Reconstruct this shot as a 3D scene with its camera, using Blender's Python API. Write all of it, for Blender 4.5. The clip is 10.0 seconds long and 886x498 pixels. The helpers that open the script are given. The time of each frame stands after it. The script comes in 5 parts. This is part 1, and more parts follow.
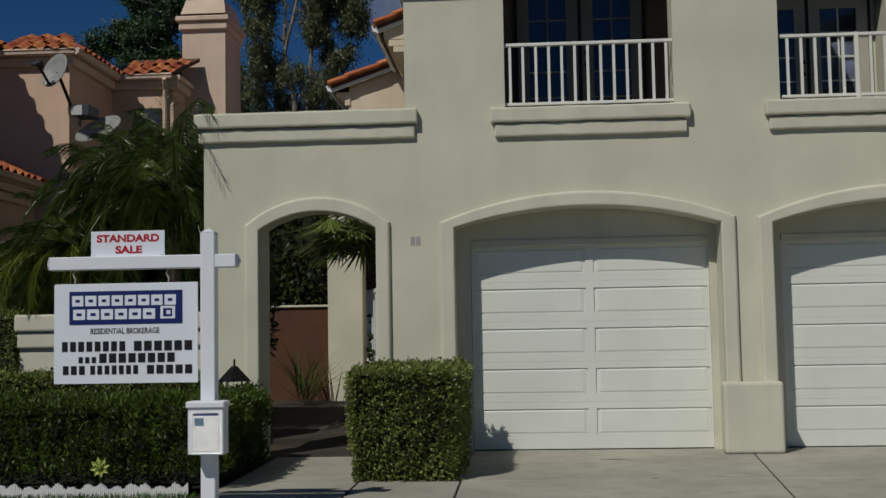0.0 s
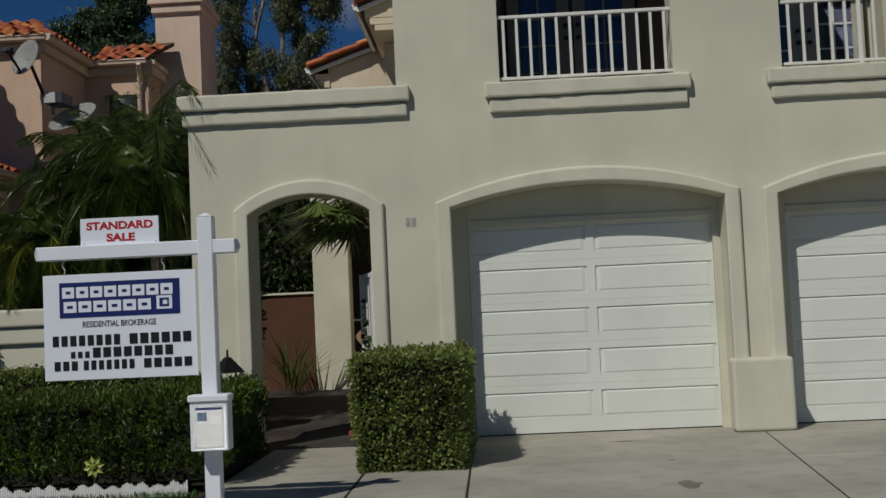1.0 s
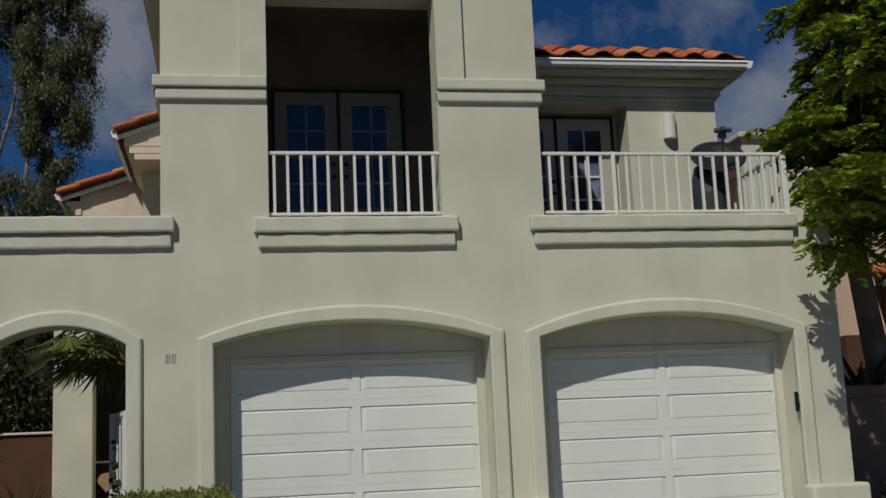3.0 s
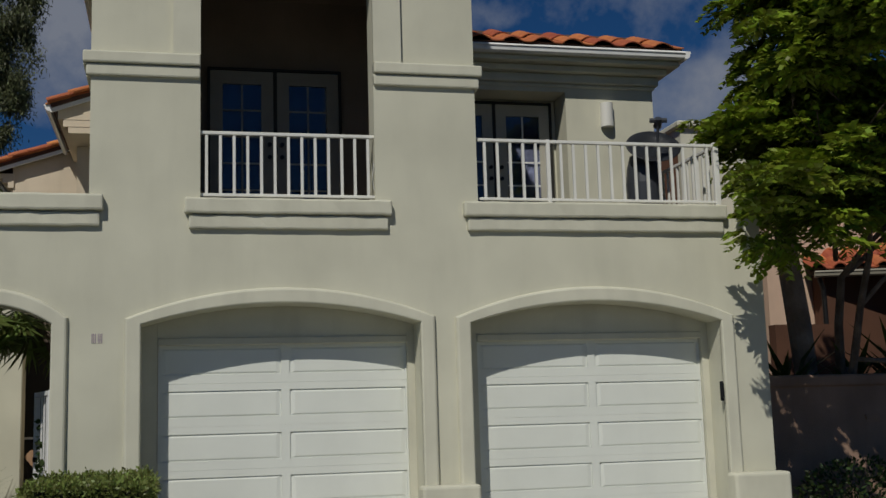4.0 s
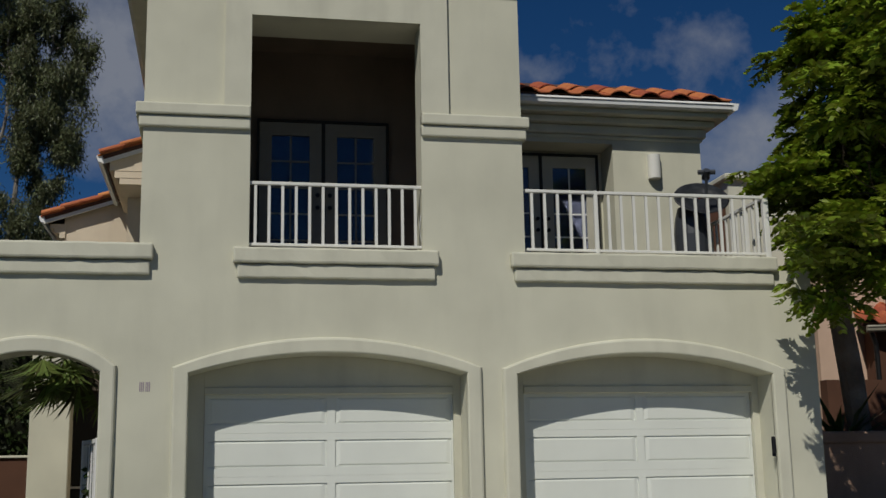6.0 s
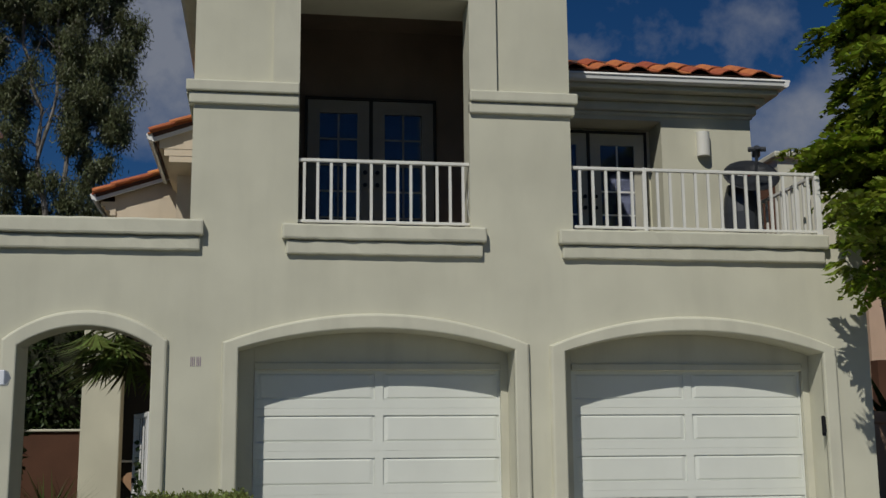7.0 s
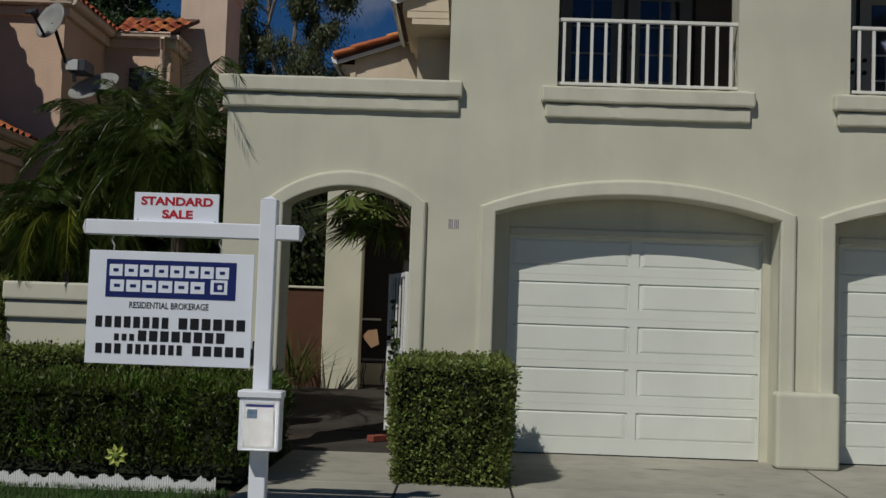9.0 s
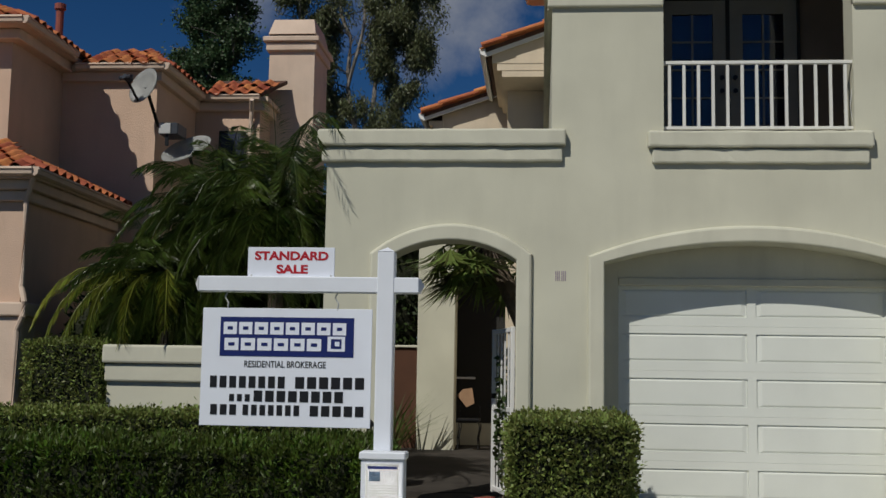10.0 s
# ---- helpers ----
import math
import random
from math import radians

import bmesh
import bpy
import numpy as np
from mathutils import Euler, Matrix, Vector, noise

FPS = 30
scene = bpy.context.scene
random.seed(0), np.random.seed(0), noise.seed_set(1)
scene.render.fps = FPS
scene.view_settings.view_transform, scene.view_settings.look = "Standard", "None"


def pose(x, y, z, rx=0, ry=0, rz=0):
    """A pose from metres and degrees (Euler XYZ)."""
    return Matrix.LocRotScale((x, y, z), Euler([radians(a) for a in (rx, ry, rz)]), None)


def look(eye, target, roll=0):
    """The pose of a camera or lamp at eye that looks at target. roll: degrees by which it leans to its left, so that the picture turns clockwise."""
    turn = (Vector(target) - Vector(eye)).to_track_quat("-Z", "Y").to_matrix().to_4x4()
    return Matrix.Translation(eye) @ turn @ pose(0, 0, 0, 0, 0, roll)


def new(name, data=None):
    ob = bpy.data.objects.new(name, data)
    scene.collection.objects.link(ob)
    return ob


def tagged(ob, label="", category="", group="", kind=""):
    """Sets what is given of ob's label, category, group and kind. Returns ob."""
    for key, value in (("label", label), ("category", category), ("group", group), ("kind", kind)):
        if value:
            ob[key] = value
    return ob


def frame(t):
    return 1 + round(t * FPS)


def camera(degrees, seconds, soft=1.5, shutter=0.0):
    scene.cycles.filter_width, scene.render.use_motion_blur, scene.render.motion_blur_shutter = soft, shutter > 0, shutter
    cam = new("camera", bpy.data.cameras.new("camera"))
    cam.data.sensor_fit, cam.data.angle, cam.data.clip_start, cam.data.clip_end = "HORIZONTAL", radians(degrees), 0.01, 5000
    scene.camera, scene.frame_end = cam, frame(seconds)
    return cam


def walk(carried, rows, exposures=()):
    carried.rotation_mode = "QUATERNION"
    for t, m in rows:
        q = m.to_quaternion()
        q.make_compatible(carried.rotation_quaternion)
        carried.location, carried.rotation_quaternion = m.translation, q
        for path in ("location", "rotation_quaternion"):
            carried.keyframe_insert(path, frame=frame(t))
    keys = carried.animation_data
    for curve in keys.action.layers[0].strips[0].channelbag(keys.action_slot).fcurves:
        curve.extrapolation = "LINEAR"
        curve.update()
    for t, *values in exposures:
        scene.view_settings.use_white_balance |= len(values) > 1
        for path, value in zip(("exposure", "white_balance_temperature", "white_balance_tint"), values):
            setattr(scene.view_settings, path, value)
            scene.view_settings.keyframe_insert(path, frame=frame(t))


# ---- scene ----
cam = camera(41.98, 10.0)
PATH = [
    (0, (0.651, -11.893, 1.262), (0.393, -7.911, 1.546), -0.99),
    (0.5, (0.487, -11.741, 1.243), (0.491, -7.749, 1.500), -2.92),
    (1, (0.365, -11.524, 1.256), (0.206, -7.534, 1.485), -2.61),
    (1.5, (0.332, -11.380, 1.211), (-0.035, -7.435, 1.764), -2.56),
    (2, (0.315, -11.195, 1.298), (0.160, -7.228, 1.783), -1.56),
    (2.5, (0.171, -11.270, 1.281), (0.682, -7.362, 1.964), -1.45),
    (2.7, (0.142, -11.293, 1.278), (0.760, -7.405, 1.985), -2.08),
    (3.8, (0.297, -11.381, 1.305), (1.203, -7.519, 1.816), -1.93),
    (4, (0.310, -11.367, 1.353), (1.215, -7.515, 1.935), -1.70),
    (4.5, (0.330, -11.397, 1.342), (1.379, -7.606, 2.070), -2.04),
    (5, (0.310, -11.364, 1.287), (1.241, -7.545, 2.030), -2.14),
    (5.5, (0.286, -11.344, 1.324), (1.092, -7.502, 2.093), -1.54),
    (6.8, (0.277, -11.317, 1.306), (0.945, -7.441, 2.032), -0.62),
    (7, (0.242, -11.330, 1.294), (0.849, -7.439, 1.997), -0.51),
    (7.5, (0.162, -11.326, 1.313), (0.574, -7.405, 1.986), 0.23),
    (8, (-0.015, -11.245, 1.282), (0.309, -7.290, 1.788), 0.16),
    (8.5, (-0.151, -11.210, 1.280), (-0.035, -7.231, 1.677), 0.84),
    (9, (-0.272, -11.073, 1.278), (-0.353, -7.081, 1.522), 1.98),
    (9.5, (-0.376, -10.866, 1.223), (-0.757, -6.910, 1.672), -0.74),
    (10, (-0.579, -10.758, 1.241), (-0.920, -6.797, 1.684), 0.96),
]
EXPOSURES = [(0.0, -0.09), (1.0, -0.09), (1.5, -0.04), (2.0, 0.05), (2.5, 0.02), (4.0, -0.03), (4.5, 0.04), (5.0, 0.12), (5.5, 0.09),
             (7.0, 0.04), (7.5, 0.02), (8.0, -0.05), (8.5, -0.09), (9.0, -0.11), (9.5, 0.0), (10.0, 0.13)]
walk(cam, [(t, look(eye, target, roll)) for t, eye, target, roll in PATH], EXPOSURES)

# ---- world, sun ----
SUN_WAY = Vector((0.62, 1.0, -1.27)).normalized()
world = bpy.data.worlds.new("sky")
scene.world = world
world.use_nodes = True
wn, wl = world.node_tree.nodes, world.node_tree.links
wn.clear()
sky = wn.new("ShaderNodeTexSky")
sky.sky_type = "NISHITA"
sky.sun_disc = False
sky.sun_elevation = radians(47)
sky.sun_rotation = radians(212)
sky.air_density, sky.dust_density, sky.ozone_density = 0.7, 0.0, 4.0
cloud = wn.new("ShaderNodeTexNoise")
cloud.inputs["Scale"].default_value, cloud.inputs["Detail"].default_value = 11.0, 8.0
cloud.inputs["Roughness"].default_value = 0.58
way = wn.new("ShaderNodeTexCoord").outputs["Generated"]
wl.new(way, cloud.inputs["Vector"])
cover = cloud.outputs["Fac"]
# banks of cloud: centre direction, half widths across and up, weight
BANKS = (((-0.372, 0.865, 0.352), 0.075, 0.030, 0.24), ((-0.092, 0.932, 0.335), 0.066, 0.085, 0.40), ((0.262, 0.905, 0.336), 0.024, 0.012, 0.17),
         ((0.384, 0.857, 0.344), 0.042, 0.024, 0.22), ((0.326, 0.880, 0.344), 0.022, 0.018, 0.12), ((0.430, 0.862, 0.268), 0.060, 0.042, 0.28),
         ((-0.250, 0.919, 0.307), 0.030, 0.034, 0.26))
for centre, across, up, weight in BANKS:
    off, scl, far, soft = (wn.new(k) for k in ("ShaderNodeVectorMath", "ShaderNodeVectorMath", "ShaderNodeVectorMath", "ShaderNodeMapRange"))
    off.operation, scl.operation, far.operation, soft.interpolation_type = "SUBTRACT", "MULTIPLY", "LENGTH", "SMOOTHSTEP"
    off.inputs[1].default_value = centre
    scl.inputs[1].default_value = (1 / across, 1 / across, 1 / up)
    soft.inputs["From Min"].default_value, soft.inputs["From Max"].default_value = 0.2, 1.7
    soft.inputs["To Min"].default_value, soft.inputs["To Max"].default_value = weight, 0.0
    wl.new(way, off.inputs[0]), wl.new(off.outputs["Vector"], scl.inputs[0]), wl.new(scl.outputs["Vector"], far.inputs[0])
    wl.new(far.outputs["Value"], soft.inputs["Value"])
    both = wn.new("ShaderNodeMath")
    wl.new(cover, both.inputs[0]), wl.new(soft.outputs["Result"], both.inputs[1])
    cover = both.outputs["Value"]
cramp = wn.new("ShaderNodeValToRGB")
cramp.color_ramp.elements[0].position, cramp.color_ramp.elements[1].position = 0.60, 0.90
cramp.color_ramp.elements[1].color = (0.85, 0.85, 0.85, 1)
mixc = wn.new("ShaderNodeMix")
mixc.data_type = "RGBA"
mixc.inputs["B"].default_value = (3.7, 4.0, 4.7, 1)
wbg, wout = wn.new("ShaderNodeBackground"), wn.new("ShaderNodeOutputWorld")
wbg.inputs["Strength"].default_value = 0.05
wl.new(cover, cramp.inputs["Fac"])
wl.new(cramp.outputs["Color"], mixc.inputs["Factor"])
deep = wn.new("ShaderNodeHueSaturation")
deep.inputs["Saturation"].default_value, deep.inputs["Value"].default_value = 1.28, 0.64
deep.inputs["Hue"].default_value = 0.505
wl.new(sky.outputs["Color"], deep.inputs["Color"])
wl.new(deep.outputs["Color"], mixc.inputs["A"])
wl.new(mixc.outputs["Result"], wbg.inputs["Color"])
wl.new(wbg.outputs["Background"], wout.inputs["Surface"])
sun = new("sun", bpy.data.lights.new("sun", "SUN"))
sun.data.energy, sun.data.angle, sun.data.color = 2.65, radians(0.55), (1.0, 0.968, 0.88)
sun.matrix_world = look((-6, -10, 12), Vector((-6, -10, 12)) + SUN_WAY)


# ---- materials ----
def material(name, base, rough=0.8, vary=0.15, scale=6.0, grain=60.0, bump=0.15, dist=0.01, metal=0.0, second=None,
             stain=0.0, per_object=0.0, per_island=0.0, spec=0.4, leaf=False):
    """A surface with broad mottling, fine grain and relief; second: the colour that it drifts to."""
    m = bpy.data.materials.new(name)
    m.use_nodes = True
    n, l = m.node_tree.nodes, m.node_tree.links
    b = n["Principled BSDF"]
    b.inputs["Roughness"].default_value, b.inputs["Metallic"].default_value = rough, metal
    b.inputs["Specular IOR Level"].default_value = spec
    co = n.new("ShaderNodeTexCoord")
    big, fine = n.new("ShaderNodeTexNoise"), n.new("ShaderNodeTexNoise")
    for tex, sc, de in ((big, scale, 4.0), (fine, grain, 3.0)):
        tex.inputs["Scale"].default_value, tex.inputs["Detail"].default_value = sc, de
        l.new(co.outputs["Object"], tex.inputs["Vector"])
    ramp = n.new("ShaderNodeValToRGB")
    c2 = second or tuple(c * (1 - vary) for c in base)
    c1 = base if second else tuple(min(1, c * (1 + vary * 0.5)) for c in base)
    ramp.color_ramp.elements[0].color, ramp.color_ramp.elements[1].color = (*c2, 1), (*c1, 1)
    ramp.color_ramp.elements[0].position, ramp.color_ramp.elements[1].position = 0.32, 0.68
    l.new(big.outputs["Fac"], ramp.inputs["Fac"])
    hsv = n.new("ShaderNodeHueSaturation")
    l.new(ramp.outputs["Color"], hsv.inputs["Color"])
    add = n.new("ShaderNodeMapRange")
    add.inputs["To Min"].default_value, add.inputs["To Max"].default_value = 1 - vary * 0.6, 1 + vary * 0.6
    l.new(fine.outputs["Fac"], add.inputs["Value"])
    val = add.outputs["Result"]
    if per_object or per_island:
        src = n.new("ShaderNodeObjectInfo" if per_object else "ShaderNodeNewGeometry")
        rnd = src.outputs["Random" if per_object else "Random Per Island"]
        mr = n.new("ShaderNodeMapRange")
        amount = per_object or per_island
        mr.inputs["To Min"].default_value, mr.inputs["To Max"].default_value = 1 - amount, 1 + amount
        l.new(rnd, mr.inputs["Value"])
        mul = n.new("ShaderNodeMath")
        mul.operation = "MULTIPLY"
        l.new(val, mul.inputs[0]), l.new(mr.outputs["Result"], mul.inputs[1])
        val = mul.outputs["Value"]
        hue = n.new("ShaderNodeMapRange")
        hue.inputs["To Min"].default_value, hue.inputs["To Max"].default_value = 0.5 - 0.05 * amount, 0.5 + 0.05 * amount
        l.new(rnd, hue.inputs["Value"])
        l.new(hue.outputs["Result"], hsv.inputs["Hue"])
    l.new(val, hsv.inputs["Value"])
    colour = hsv.outputs["Color"]
    if stain:
        st, sr, mx = n.new("ShaderNodeTexNoise"), n.new("ShaderNodeValToRGB"), n.new("ShaderNodeMix")
        mp = n.new("ShaderNodeMapping")
        mp.inputs["Scale"].default_value = (2.2, 2.2, 0.45)
        st.inputs["Scale"].default_value, st.inputs["Detail"].default_value = 2.0, 6.0
        l.new(co.outputs["Object"], mp.inputs["Vector"]), l.new(mp.outputs["Vector"], st.inputs["Vector"])
        sr.color_ramp.elements[0].position, sr.color_ramp.elements[1].position = 0.5, 0.78
        l.new(st.outputs["Fac"], sr.inputs["Fac"])
        mx.data_type = "RGBA"
        ms = n.new("ShaderNodeMath")
        ms.operation = "MULTIPLY"
        ms.inputs[1].default_value = stain
        l.new(sr.outputs["Color"], ms.inputs[0]), l.new(ms.outputs["Value"], mx.inputs["Factor"])
        l.new(colour, mx.inputs["A"])
        mx.inputs["B"].default_value = (*(c * 0.55 for c in base), 1)
        colour = mx.outputs["Result"]
    l.new(colour, b.inputs["Base Color"])
    if bump:
        bp = n.new("ShaderNodeBump")
        bp.inputs["Strength"].default_value, bp.inputs["Distance"].default_value = bump, dist
        l.new(fine.outputs["Fac"], bp.inputs["Height"])
        l.new(bp.outputs["Normal"], b.inputs["Normal"])
    if leaf:
        tr, ad = n.new("ShaderNodeBsdfTranslucent"), n.new("ShaderNodeMixShader")
        ad.inputs["Fac"].default_value = 0.3
        l.new(colour, tr.inputs["Color"])
        l.new(b.outputs["BSDF"], ad.inputs[1]), l.new(tr.outputs["BSDF"], ad.inputs[2])
        l.new(ad.outputs["Shader"], n["Material Output"].inputs["Surface"])
    return m


STUCCO = material("cream_stucco", (0.60, 0.585, 0.47), 0.92, 0.1, 1.1, 110, 0.13, 0.008, stain=0.14, spec=0.2)
TRIM = material("cream_trim_stucco", (0.605, 0.59, 0.48), 0.92, 0.08, 2.0, 110, 0.13, 0.008, stain=0.25, spec=0.2)
PINK = material("pink_stucco", (0.645, 0.462, 0.348), 0.92, 0.1, 1.2, 70, 0.5, 0.012, stain=0.2, spec=0.2)
WARMSTUCCO = material("warm_cream_stucco", (0.66, 0.56, 0.43), 0.92, 0.1, 1.3, 90, 0.2, 0.01, stain=0.2, spec=0.2)
# Unseen floor, coloured dark to cut light bounced into the balcony
DARKFLOOR = material("dark_deck_floor", (0.13, 0.10, 0.085), 0.8, 0.2, 3, 60, 0.2, 0.005, stain=0.3)
PINKTRIM = material("pale_pink_stucco", (0.68, 0.53, 0.42), 0.92, 0.1, 2.0, 70, 0.4, 0.012, stain=0.25, spec=0.2)
DOORWHITE = material("white_garage_paint", (0.725, 0.745, 0.69), 0.45, 0.05, 1.5, 120, 0.06, 0.004, stain=0.08)
WHITE = material("white_paint", (0.80, 0.80, 0.79), 0.4, 0.05, 4, 90, 0.06, 0.004, stain=0.1)
OFFWHITE = material("off_white_metal_paint", (0.74, 0.73, 0.68), 0.4, 0.06, 4, 90, 0.06, 0.003, stain=0.15)
VINYL = material("white_vinyl", (0.77, 0.80, 0.86), 0.35, 0.04, 5, 120, 0.03, 0.003, stain=0.08)
SIGNWHITE = material("white_sign_board", (0.765, 0.80, 0.88), 0.35, 0.03, 5, 160, 0.02, 0.002)
NAVY = material("navy_sign_ink", (0.012, 0.022, 0.13), 0.35, 0.06, 8, 120, 0.02, 0.002)
BLACKINK = material("black_sign_ink", (0.012, 0.012, 0.014), 0.4, 0.06, 8, 120, 0.0)
REDINK = material("red_sign_ink", (0.42, 0.012, 0.022), 0.4, 0.06, 8, 120, 0.0)
CONCRETE = material("driveway_concrete", (0.385, 0.37, 0.315), 0.9, 0.2, 0.9, 40, 0.3, 0.006, stain=0.5, spec=0.2)
ASPHALT = material("asphalt", (0.05, 0.05, 0.052), 0.9, 0.2, 1.0, 90, 0.5, 0.01)
SOIL = material("dark_soil", (0.055, 0.04, 0.028), 0.95, 0.35, 3.0, 30, 0.8, 0.03)
GRASSM = material("lawn_grass", (0.06, 0.13, 0.022), 0.7, 0.3, 3.0, 60, 0.2, 0.01, per_island=0.35, leaf=True)
TURF = material("turf_ground", (0.045, 0.075, 0.02), 0.95, 0.35, 2.0, 50, 0.8, 0.03)
TILE = material("terracotta_tile", (0.50, 0.155, 0.055), 0.8, 0.3, 9.0, 60, 0.35, 0.008, per_object=0.28, second=(0.36, 0.10, 0.045))
UNDER = material("brown_underlay", (0.10, 0.055, 0.04), 0.9, 0.2, 5, 50, 0.3, 0.01)
BLACKMETAL = material("black_metal", (0.015, 0.015, 0.016), 0.45, 0.1, 8, 80, 0.1, 0.003, metal=0.4)
DISHGREY = material("grey_dish_paint", (0.5, 0.51, 0.5), 0.45, 0.08, 6, 80, 0.05, 0.003)
DISHDARK = material("dark_grey_dish_paint", (0.045, 0.05, 0.06), 0.4, 0.1, 6, 80, 0.05, 0.003)
# Cream paint darkened to carry shade: balcony doors and one gutter
DIMCREAM = material("dimmed_cream_paint", (0.27, 0.25, 0.20), 0.5, 0.08, 4, 90, 0.1, 0.004)
DARKTRIM = material("near_black_matte", (0.02, 0.019, 0.017), 0.7, 0.1, 6, 80, 0.1, 0.003)
# House stucco browned and darkened; the balcony's dimness is in this colour
LOGGIA = material("dimmed_balcony_stucco", (0.235, 0.185, 0.14), 0.92, 0.15, 1.5, 90, 0.2, 0.01, stain=0.2, spec=0.2)
# Dim room and blue sky reflection, put into one backing colour
DIMROOM = material("dim_interior", (0.022, 0.028, 0.065), 0.9, 0.2, 3, 40, 0.1, 0.01)
BARK = material("grey_brown_bark", (0.20, 0.155, 0.12), 0.9, 0.35, 5, 30, 0.7, 0.02, second=(0.10, 0.075, 0.055))
GREYBARK = material("smooth_grey_bark", (0.27, 0.245, 0.22), 0.85, 0.3, 3, 30, 0.5, 0.02, second=(0.13, 0.11, 0.095))
PALEBARK = material("pale_eucalyptus_bark", (0.40, 0.33, 0.27), 0.85, 0.3, 2.5, 30, 0.5, 0.02, second=(0.20, 0.15, 0.12))
HEDGEDARK = material("hedge_leaf_dark", (0.085, 0.145, 0.014), 0.5, 0.3, 2.5, 30, 0.0, per_island=0.5, leaf=True, second=(0.062, 0.078, 0.018))
HEDGEOLIVE = material("hedge_leaf_olive", (0.195, 0.235, 0.058), 0.5, 0.3, 2.5, 30, 0.0, per_island=0.5, leaf=True)
# Hedge leaf darkened for plants in shade; the shade is in the colour
SHADELEAF = material("shaded_leaf", (0.04, 0.065, 0.016), 0.5, 0.3, 2.5, 30, 0.0, per_island=0.5, leaf=True)
# Core colour: the shade between leaves, painted near-black
HEDGECORE = material("hedge_inner_shade", (0.018, 0.022, 0.009), 0.95, 0.3, 8, 40, 0.8, 0.04)
PALMLEAF = material("palm_leaf", (0.085, 0.12, 0.022), 0.34, 0.3, 1.5, 30, 0.0, per_island=0.45, leaf=True, second=(0.03, 0.055, 0.011))
EUCLEAF = material("eucalyptus_leaf", (0.13, 0.145, 0.066), 0.5, 0.35, 0.9, 30, 0.0, per_island=0.5, leaf=True)
FRONDYELLOW = material("yellow_green_palm_leaf", (0.30, 0.32, 0.04), 0.5, 0.3, 1.5, 30, 0.0, per_island=0.4, leaf=True, second=(0.14, 0.18, 0.03))
FANLEAF = material("fan_palm_leaf", (0.15, 0.19, 0.05), 0.4, 0.3, 1.5, 30, 0.0, per_island=0.6, leaf=True)
DEEPLEAF = material("broad_tree_leaf", (0.060, 0.105, 0.042), 0.55, 0.35, 0.9, 30, 0.0, per_island=0.5, leaf=True)
JACLEAF = material("feathery_leaf", (0.212, 0.28, 0.022), 0.5, 0.3, 0.8, 30, 0.0, per_island=0.4, leaf=True)
YELLOW = material("yellow_petal", (0.74, 0.80, 0.22), 0.6, 0.15, 10, 60, 0.0)
# Stained path concrete, darkened to hold the wing wall's shadow
SHADEPATH = material("shaded_stained_concrete", (0.055, 0.048, 0.042), 0.9, 0.25, 2.0, 40, 0.4, 0.008, stain=0.5, spec=0.2)
STONE = material("brown_grey_wall_stucco", (0.36, 0.235, 0.17), 0.92, 0.2, 2.0, 60, 0.5, 0.012, stain=0.4, spec=0.2)
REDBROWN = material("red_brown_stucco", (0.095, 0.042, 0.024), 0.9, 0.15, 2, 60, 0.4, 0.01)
PAPER = material("printed_flyer", (0.62, 0.63, 0.66), 0.5, 0.15, 25, 90, 0.0)
BLUEGREY = material("flyer_photo", (0.10, 0.16, 0.24), 0.5, 0.4, 40, 90, 0.0)
RUST = material("red_brown_pipe", (0.28, 0.07, 0.05), 0.7, 0.2, 6, 60, 0.2, 0.004)


def glass(name, tint, rough=0.03):
    m = bpy.data.materials.new(name)
    m.use_nodes = True
    b = m.node_tree.nodes["Principled BSDF"]
    b.inputs["Base Color"].default_value = (*tint, 1)
    b.inputs["Roughness"].default_value, b.inputs["IOR"].default_value = rough, 1.5
    b.inputs["Transmission Weight"].default_value = 1.0
    return m


GLASS = glass("door_glass", (0.55, 0.60, 0.72))
CLEAR = glass("clear_plastic", (0.95, 0.95, 0.95), 0.08)


# ---- building helpers ----
def finish(name, bm, mat, parent=None, smooth=False):
    me = bpy.data.meshes.new(name)
    bm.normal_update()
    bm.to_mesh(me)
    bm.free()
    if smooth:
        for p in me.polygons:
            p.use_smooth = True
    me.materials.append(mat)
    ob = new(name, me)
    ob.parent = parent
    return ob


def part(name, bm, mat, parent, label="", smooth=False):
    ob = finish(name, bm, mat, parent, smooth)
    return tagged(ob, label) if label else ob


def thing(name, label, category, at=(0, 0, 0), group="", kind=""):
    ob = new(name)
    ob.location = at
    ob.empty_display_size = 0.2
    return tagged(ob, label, category, group, kind)


def box(bm, x0, x1, y0, y1, z0, z1, bevel=0.0, seg=1):
    r = bmesh.ops.create_cube(bm, size=1.0, matrix=Matrix.LocRotScale(((x0 + x1) / 2, (y0 + y1) / 2, (z0 + z1) / 2), None, (x1 - x0, y1 - y0, z1 - z0)))
    if bevel:
        es = list({e for v in r["verts"] for e in v.link_edges})
        bmesh.ops.bevel(bm, geom=es, offset=bevel, segments=seg, affect="EDGES", profile=0.5)
    return r["verts"]


def boxpart(name, dims, mat, parent, bevel=0.0, label="", seg=1):
    bm = bmesh.new()
    box(bm, *dims, bevel, seg)
    return part(name, bm, mat, parent, label)


